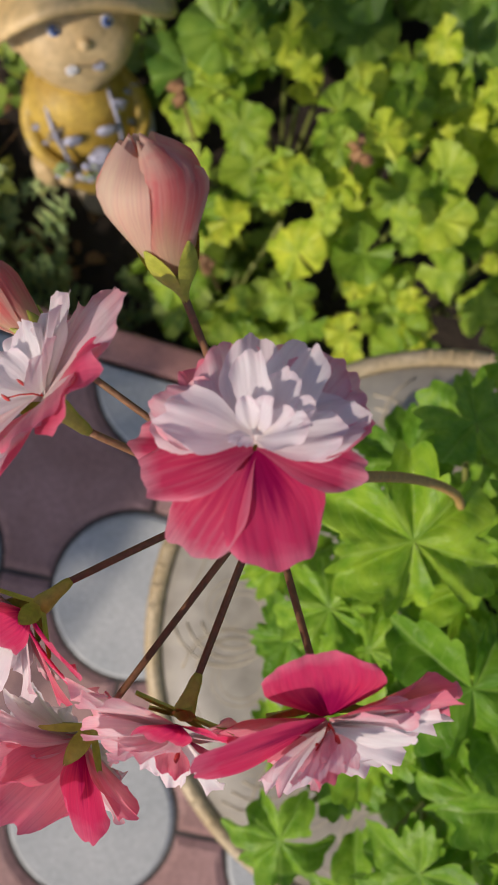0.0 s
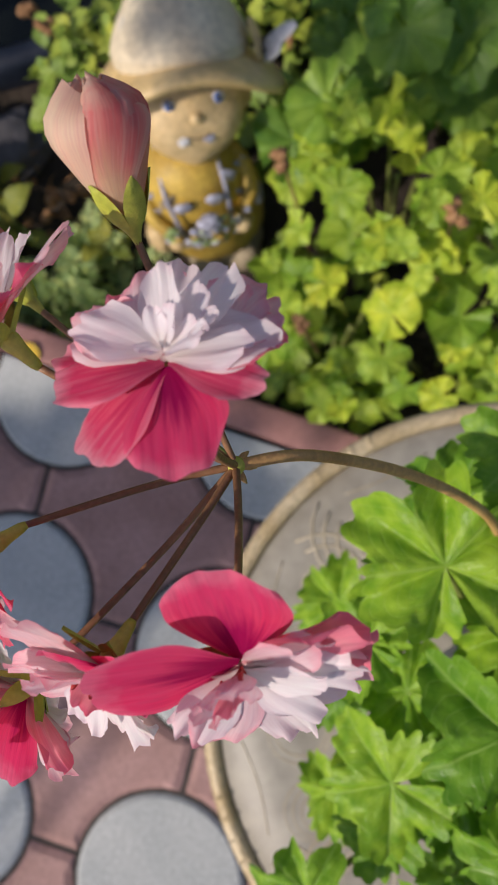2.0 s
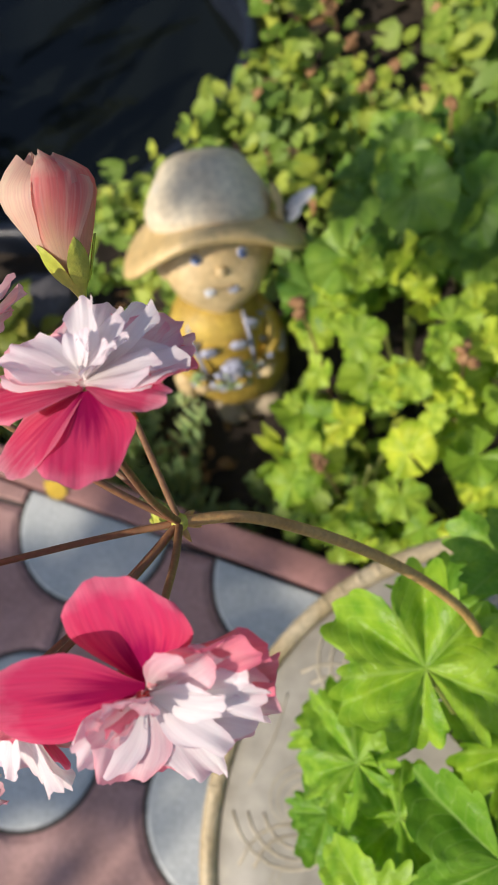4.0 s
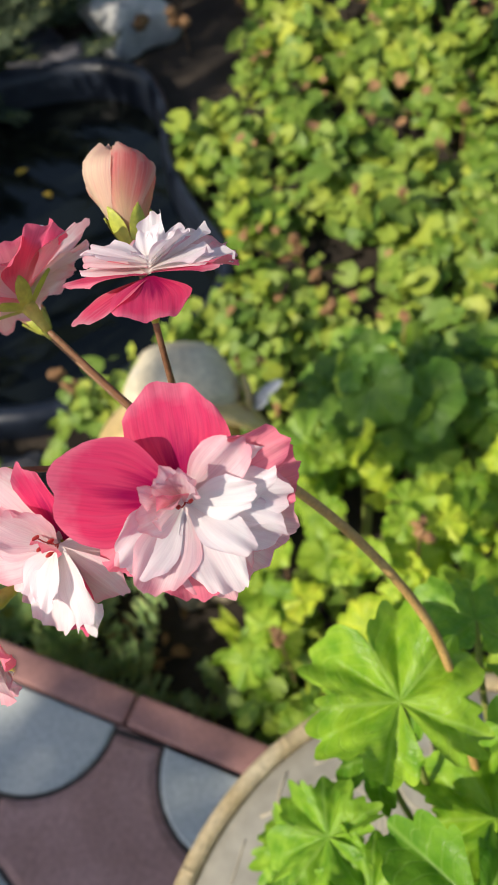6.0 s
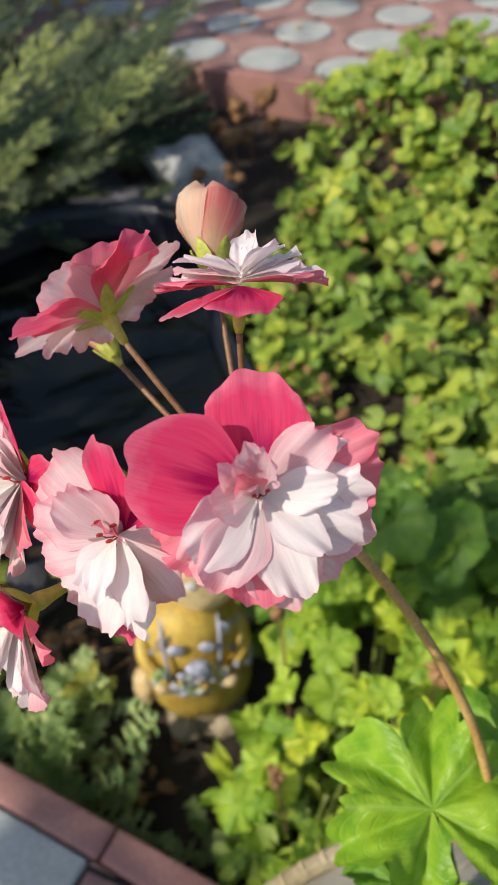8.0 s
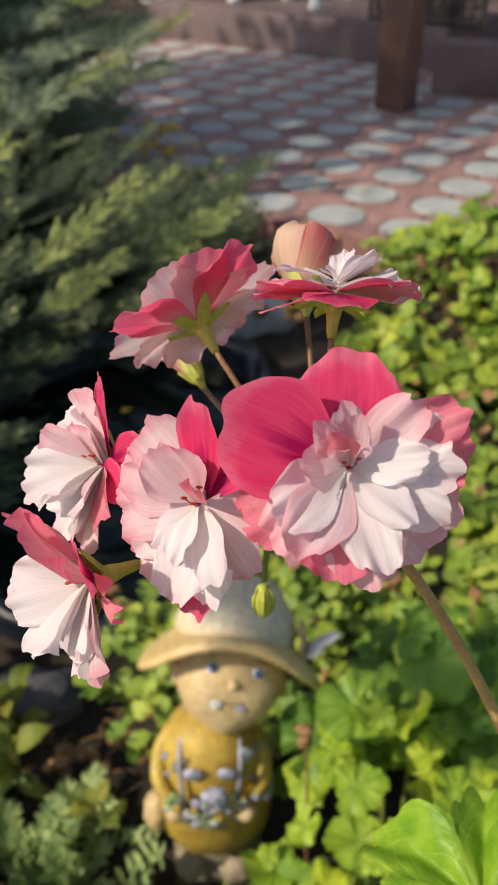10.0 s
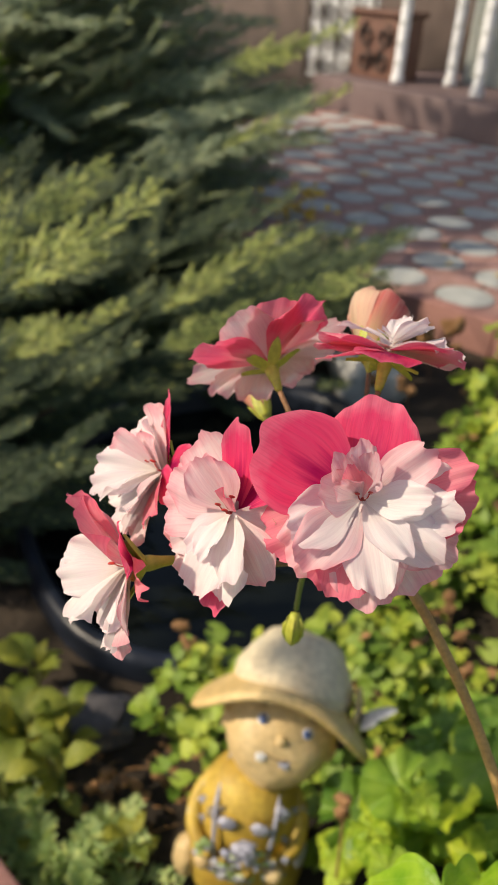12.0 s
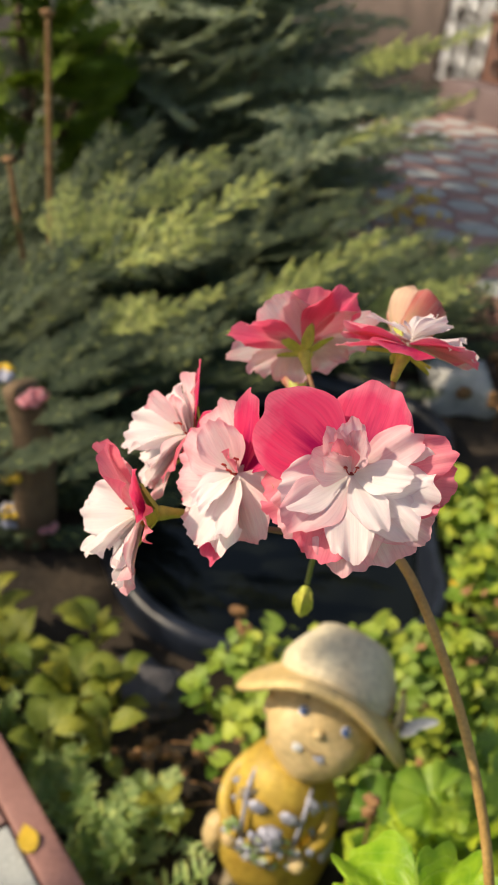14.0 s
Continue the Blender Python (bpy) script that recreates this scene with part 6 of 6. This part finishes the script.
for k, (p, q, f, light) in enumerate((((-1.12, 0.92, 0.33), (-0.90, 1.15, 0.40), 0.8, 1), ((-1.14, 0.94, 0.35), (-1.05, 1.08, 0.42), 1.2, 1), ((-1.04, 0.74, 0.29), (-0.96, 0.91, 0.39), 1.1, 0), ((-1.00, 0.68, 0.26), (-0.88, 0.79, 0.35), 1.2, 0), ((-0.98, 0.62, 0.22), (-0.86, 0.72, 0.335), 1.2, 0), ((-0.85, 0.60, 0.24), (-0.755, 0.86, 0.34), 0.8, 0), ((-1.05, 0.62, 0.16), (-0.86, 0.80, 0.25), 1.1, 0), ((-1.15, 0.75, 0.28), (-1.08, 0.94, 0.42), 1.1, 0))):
    plume(pond_juniper, SUNLIT_PLUMES[k % 3] if light else JUN[k % 4], p, q, f, 0.25 * (k % 3 - 1))
conifer("thuja", "round bright green thuja behind the junipers", (-3.05, 2.35), (0.55, 0.55, 1.25), 210, THU, 0.30, 5, 0.9, 0.0, 0.75)


# ---------------------------------------------------------------- made-up tree outside the view, added so that its crown dapples the walk
def shade_tree():
    # stands in for an unknown shade caster; each lump is aimed at one spot
    foot = Vector((-3.1, -2.9, GROUND_Z))
    e = thing("added_shade_tree", "unseen broadleaf tree added to cast dappled shade", "tree", foot)
    bm = bmesh.new()
    tube(bm, spline([(0, 0, 0), (0.05, 0.05, 1.2), (0.1, 0.2, 2.6)], 6), [0.11 - 0.004 * i for i in range(13)], 10)
    part("trunk", bm, BARK, e)
    rr = random.Random(12)
    back = sun_dir / sun_dir.z
    # crown lumps lie up-sun of the ground they shade: (x, y, z, radius, height of the lump, leaves)
    for x, y, z, r, h, n in ((-0.30, 0.03, 0.0, 0.20, 3.0, 120), (0.13, 0.62, 0.25, 0.13, 3.4, 20), (-0.48, -0.08, 0.0, 0.16, 3.1, 80), (-0.20, 0.50, 0.38, 0.035, 3.3, 26), (-1.0, 4.6, 0.0, 0.9, 5.2, 560), (-1.6, 5.0, 0.0, 0.7, 5.3, 360), (-0.6, 5.6, 0.2, 0.9, 5.4, 620), (-2.0, 5.8, 0.2, 0.9, 5.6, 620), (-1.1, 6.2, 0.2, 0.8, 5.5, 500)):
        c = Vector((x, y, z)) + back * (h - z)
        vs, fs = [], []
        for k in range(n):
            d = Vector((rr.gauss(0, 0.55), rr.gauss(0, 0.55), rr.gauss(0, 0.35))) * r
            s = rr.uniform(0.035, 0.06) * (1.5 if r > 0.8 else 1.0)
            m = frame_of(c + d, (rr.gauss(0, 0.5) - 0.4, rr.gauss(0, 0.5) - 0.3, 1), (rr.uniform(-1, 1), rr.uniform(-1, 1), 0))
            n0 = len(vs)
            vs.extend(m @ Vector(p) for p in ((0, -s, 0), (s * 0.6, -s * 0.2, 0.01), (s * 0.5, s * 0.5, 0.01), (0, s * 1.2, 0), (-s * 0.5, s * 0.5, 0.01), (-s * 0.6, -s * 0.2, 0.01)))
            fs.append(tuple(range(n0, n0 + 6)))
        me = bpy.data.meshes.new("crown")
        me.from_pydata([tuple(v - foot) for v in vs], [], fs)
        me.uv_layers.new(name="UVMap")
        me.materials.append(LEAF_LOW)
        part("crown", me, None, e)
        bm = bmesh.new()
        tube(bm, [p for p in spline([Vector((0.1, 0.2, 2.4)), (Vector((0.1, 0.2, 2.4)) + c - foot) / 2 + Vector((0, 0, 0.15)), c - foot], 5)], [0.013 - 0.0010 * i for i in range(11)], 7)
        part("limb", bm, BARK, e)


shade_tree()


# ---------------------------------------------------------------- porch behind the patio
PO, PD = Vector((-3.2, 7.35)), Vector((2.5, -1.05)).normalized()
PB = Vector((-PD.y, PD.x))
PM = Matrix(((PD.x, PB.x, 0, PO.x), (PD.y, PB.y, 0, PO.y), (0, 0, 1, 0), (0, 0, 0, 1)))


def porch_box(name, lo, hi, mat, label, category, bev=0.01, kind="", group=""):
    bm = bmesh.new()
    box(bm, [0 - (b - a) / 2 for a, b in zip(lo[:2], hi[:2])] + [0], [(b - a) / 2 for a, b in zip(lo[:2], hi[:2])] + [hi[2] - lo[2]], bev)
    m = PM @ Matrix.Translation(((lo[0] + hi[0]) / 2, (lo[1] + hi[1]) / 2, lo[2]))
    return solo(name, bm, mat, label, category, group, kind, m=m)


porch_box("porch_step", (0.0, 0.0, -0.1), (3.0, 2.4, 0.28), PLINTH, "broad maroon concrete step of the porch", "step", 0.02, "structure")
porch_box("wall_back", (-6.0, 2.4, -0.14), (8.0, 2.6, 3.4), WALL_BRICK, "brown house wall behind the porch", "wall", 0, "structure")


def porch_post(u, v, h, label):
    e = thing("porch_post", label, "post", PM @ Vector((u, v, 0.28)), "porch posts")
    bm = bmesh.new()
    lathe(bm, [(0.062, 0.0), (0.062, 0.05), (0.048, 0.07), (0.044, h - 0.1), (0.055, h - 0.05), (0.055, h)], 20)
    part("shaft", bm, WHITE_PAINT, e)
    for k in range(9):
        bm = bmesh.new()
        z = 0.12 + k * 0.16
        tube(bm, [Vector((0.051 * math.cos(a), 0.051 * math.sin(a), z + 0.07 * i / 16)) for i, a in ((i, 6.283 * i / 16) for i in range(17))], 0.006, 5)
        part("band", bm, CURTAIN, e)
    return e


porch_post(0.74, 0.35, 2.4, "white turned porch post wound with a band")
porch_post(1.62, 0.35, 2.4, "white turned porch post wound with a band")
porch_post(1.02, 0.75, 2.4, "slim white porch post")

# hanging curtain, folded
bm = bmesh.new()
rows = []
for j in range(10):
    z = 2.4 * j / 9
    rows.append([(0.62 * i / 40 - 0.31, 0.045 * math.sin(i * 1.15) * (1 - 0.25 * j / 9), z) for i in range(41)])
front = [[bm.verts.new(c) for c in r] for r in rows]
back = [[bm.verts.new((c[0], c[1] + 0.006, c[2])) for c in r] for r in rows]
for g in (front, back):
    for p, q in zip(g, g[1:]):
        for i in range(40):
            bm.faces.new((p[i], p[i + 1], q[i + 1], q[i]))
solo("curtain", bm, CURTAIN, "pale grey-green curtain hanging on the porch", "curtain", m=PM @ Matrix.Translation((1.16, 1.15, 0.285)))


def scroll(bm, cx, cz, r, turns, side, depth=0.0, thick=0.010):
    pts = []
    for i in range(30):
        t = i / 29
        rad = r * (1 - 0.82 * t)
        a = side * (t * turns * 6.283) + math.pi / 2
        pts.append(Vector((cx + rad * math.cos(a), depth, cz + rad * math.sin(a))))
    tube(bm, pts, thick, 6)


def grille(u, v, w, h, z, label, panel):
    """A wrought iron grille of scrolls before a pale panel."""
    e = thing("iron_grille", label, "grille", PM @ Vector((u, v, z)))
    e.rotation_euler = (0, 0, math.atan2(PD.y, PD.x))
    for k in range(5):
        bm = bmesh.new()
        x = w * k / 4 - w / 2
        box(bm, (x - 0.012, -0.012, 0), (x + 0.012, 0.012, h), 0.003)
        part("bar", bm, IRON, e)
    for z2 in (0.0, h - 0.03):
        bm = bmesh.new()
        box(bm, (-w / 2 - 0.02, -0.015, z2), (w / 2 + 0.02, 0.015, z2 + 0.03), 0.004)
        part("rail", bm, IRON, e)
    for i in range(4):
        for j in range(max(1, int(h / 0.26))):
            bm = bmesh.new()
            scroll(bm, w * (i + 0.5) / 4 - w / 2, 0.14 + 0.26 * j, 0.10, 1.6, 1 if (i + j) % 2 else -1)
            part("scroll", bm, IRON, e)
    bm = bmesh.new()
    box(bm, (-w / 2, 0.05, 0.01), (w / 2, 0.08, h), 0.004)
    part("panel", bm, panel, e, "pale panel behind the scrolls")
    return e


grille(-0.62, 0.9, 0.95, 1.4, 0.10, "dark wrought iron scroll grille before a pale blue panel", WHITE_PAINT)


def scroll_block():
    e = thing("wooden_chest", "red-brown wooden stand with iron scrolls on the porch", "stand", PM @ Vector((0.38, 0.55, 0.28)))
    e.rotation_euler = (0, 0, math.atan2(PD.y, PD.x))
    bm = bmesh.new()
    box(bm, (-0.28, -0.16, 0.0), (0.28, 0.16, 0.52), 0.012)
    part("body", bm, WOOD_RED, e)
    bm = bmesh.new()
    box(bm, (-0.31, -0.19, 0.52), (0.31, 0.19, 0.57), 0.012)
    part("top", bm, WOOD_RED, e, "sunlit board on top")
    for k, (x, zz, s) in enumerate(((-0.10, 0.36, 1), (0.12, 0.36, -1), (-0.10, 0.15, -1), (0.12, 0.15, 1))):
        bm = bmesh.new()
        scroll(bm, x, zz, 0.10, 1.5, s, -0.175, 0.012)
        part("scroll", bm, IRON, e)
    return e


scroll_block()


def bench_post():
    e = thing("wooden_pillar", "stout red-brown wooden pillar at the edge of the patio", "pillar", (-0.60, 4.98, 0.0))
    e.rotation_euler = (0, 0, -0.35)
    bm = bmesh.new()
    box(bm, (-0.095, -0.095, 0), (0.095, 0.095, 0.80), 0.012)
    part("shaft", bm, WOOD_RED, e)
    bm = bmesh.new()
    box(bm, (-0.115, -0.115, 0.80), (0.115, 0.115, 0.835), 0.01)
    part("cap", bm, WOOD_RED, e)
    return e


bench_post()
bm = bmesh.new()
box(bm, (-0.85, -0.16, 0), (0.85, 0.16, 0.30), 0.015)
solo("low_wall", bm, PLINTH, "low maroon wall beside the pillar", "wall", m=Matrix.Translation((0.42, 5.45, 0.0)) @ Matrix.Rotation(-0.2, 4, "Z"))
grille_b = grille(2.75, 0.1, 0.9, 1.1, 0.28, "dark wrought iron railing with scrolls on the porch", WALL_BRICK)

# single reed stalk and dry blades before the thuja
for k, (x, y, h, lean) in enumerate(((-1.97, 1.58, 1.02, 0.02), (-1.90, 1.42, 0.62, -0.06))):
    bm = bmesh.new()
    tube(bm, spline([(0, 0, 0), (lean * 0.3, 0, h * 0.5), (lean, 0, h)], 6), [0.012 - 0.0003 * i for i in range(13)], 8)
    blob(bm, (lean, 0, h), (0.02, 0.02, 0.012), 0, 8, 0.4, k)
    solo("reed", bm, DRY, "dry straw-coloured reed stalk standing upright", "reed", "reeds", m=Matrix.Translation((x, y, GROUND_Z)))

# carved post with painted flowers at the far side of the pond
def flower_post():
    at = (-1.12, 0.77, GROUND_Z)
    e = thing("wooden_post", "weathered wooden stump decorated with painted flowers", "ornament", at)
    bm = bmesh.new()
    tube(bm, spline([(0, 0, 0), (0.012, 0.0, 0.14), (0.0, 0.01, 0.30), (-0.02, 0.0, 0.40)], 5), [0.052 - 0.0008 * i for i in range(16)], 14)
    part("trunk", bm, BARK, e)
    rr = random.Random(4)
    for k in range(9):
        a, z = rr.uniform(-2.6, 0.2), rr.choice((0.06, 0.09, 0.20, 0.32, 0.41, 0.43, 0.42, 0.40, 0.44))
        bm = bmesh.new()
        for q in range(6):
            blob(bm, (0.016 * math.cos(q), 0.016 * math.sin(q), 0), (0.011, 0.011, 0.009), 0, 8, 0.2, q)
        c = (YELLOW_LEAF, PETAL_ROSE, PALE_BLUE)[k % 3]
        part("painted_flower", bm, c, e, m=Matrix.Translation((0.05 * math.cos(a), 0.05 * math.sin(a), z)))
    bm = bmesh.new()
    box(bm, (-0.22, -0.05, 0.16), (-0.03, 0.03, 0.20), 0.01)
    part("ledge", bm, WOOD_RED, e, "short red-brown ledge")


flower_post()
bm = bmesh.new()
lathe(bm, [(0.10, 0), (0.13, 0.02), (0.15, 0.22), (0.165, 0.26), (0.155, 0.275), (0.135, 0.25), (0.02, 0.24)], 28)
solo("flower_pot", bm, STONE_DARK, "dark empty flower pot half hidden by junipers", "pot", m=Matrix.Translation((-2.75, 2.95, GROUND_Z + 0.25)))
rock("rock", "dark boulder under the flower pot", STONE_DARK, (-2.75, 2.95, GROUND_Z + 0.10), (0.22, 0.2, 0.18), 31)

# yellow blooms at the foot of the juniper
spots = [(-1.62 + rnd.gauss(0, 0.10), 3.62 + rnd.gauss(0, 0.10), GROUND_Z + rnd.uniform(0.05, 0.30), rnd.uniform(0.012, 0.028), (0, -0.3)) for k in range(120)]
leaf_stuff("yellow_blooms", "small yellow flowers at the edge of the patio", YELLOW_LEAF, spots, 29)
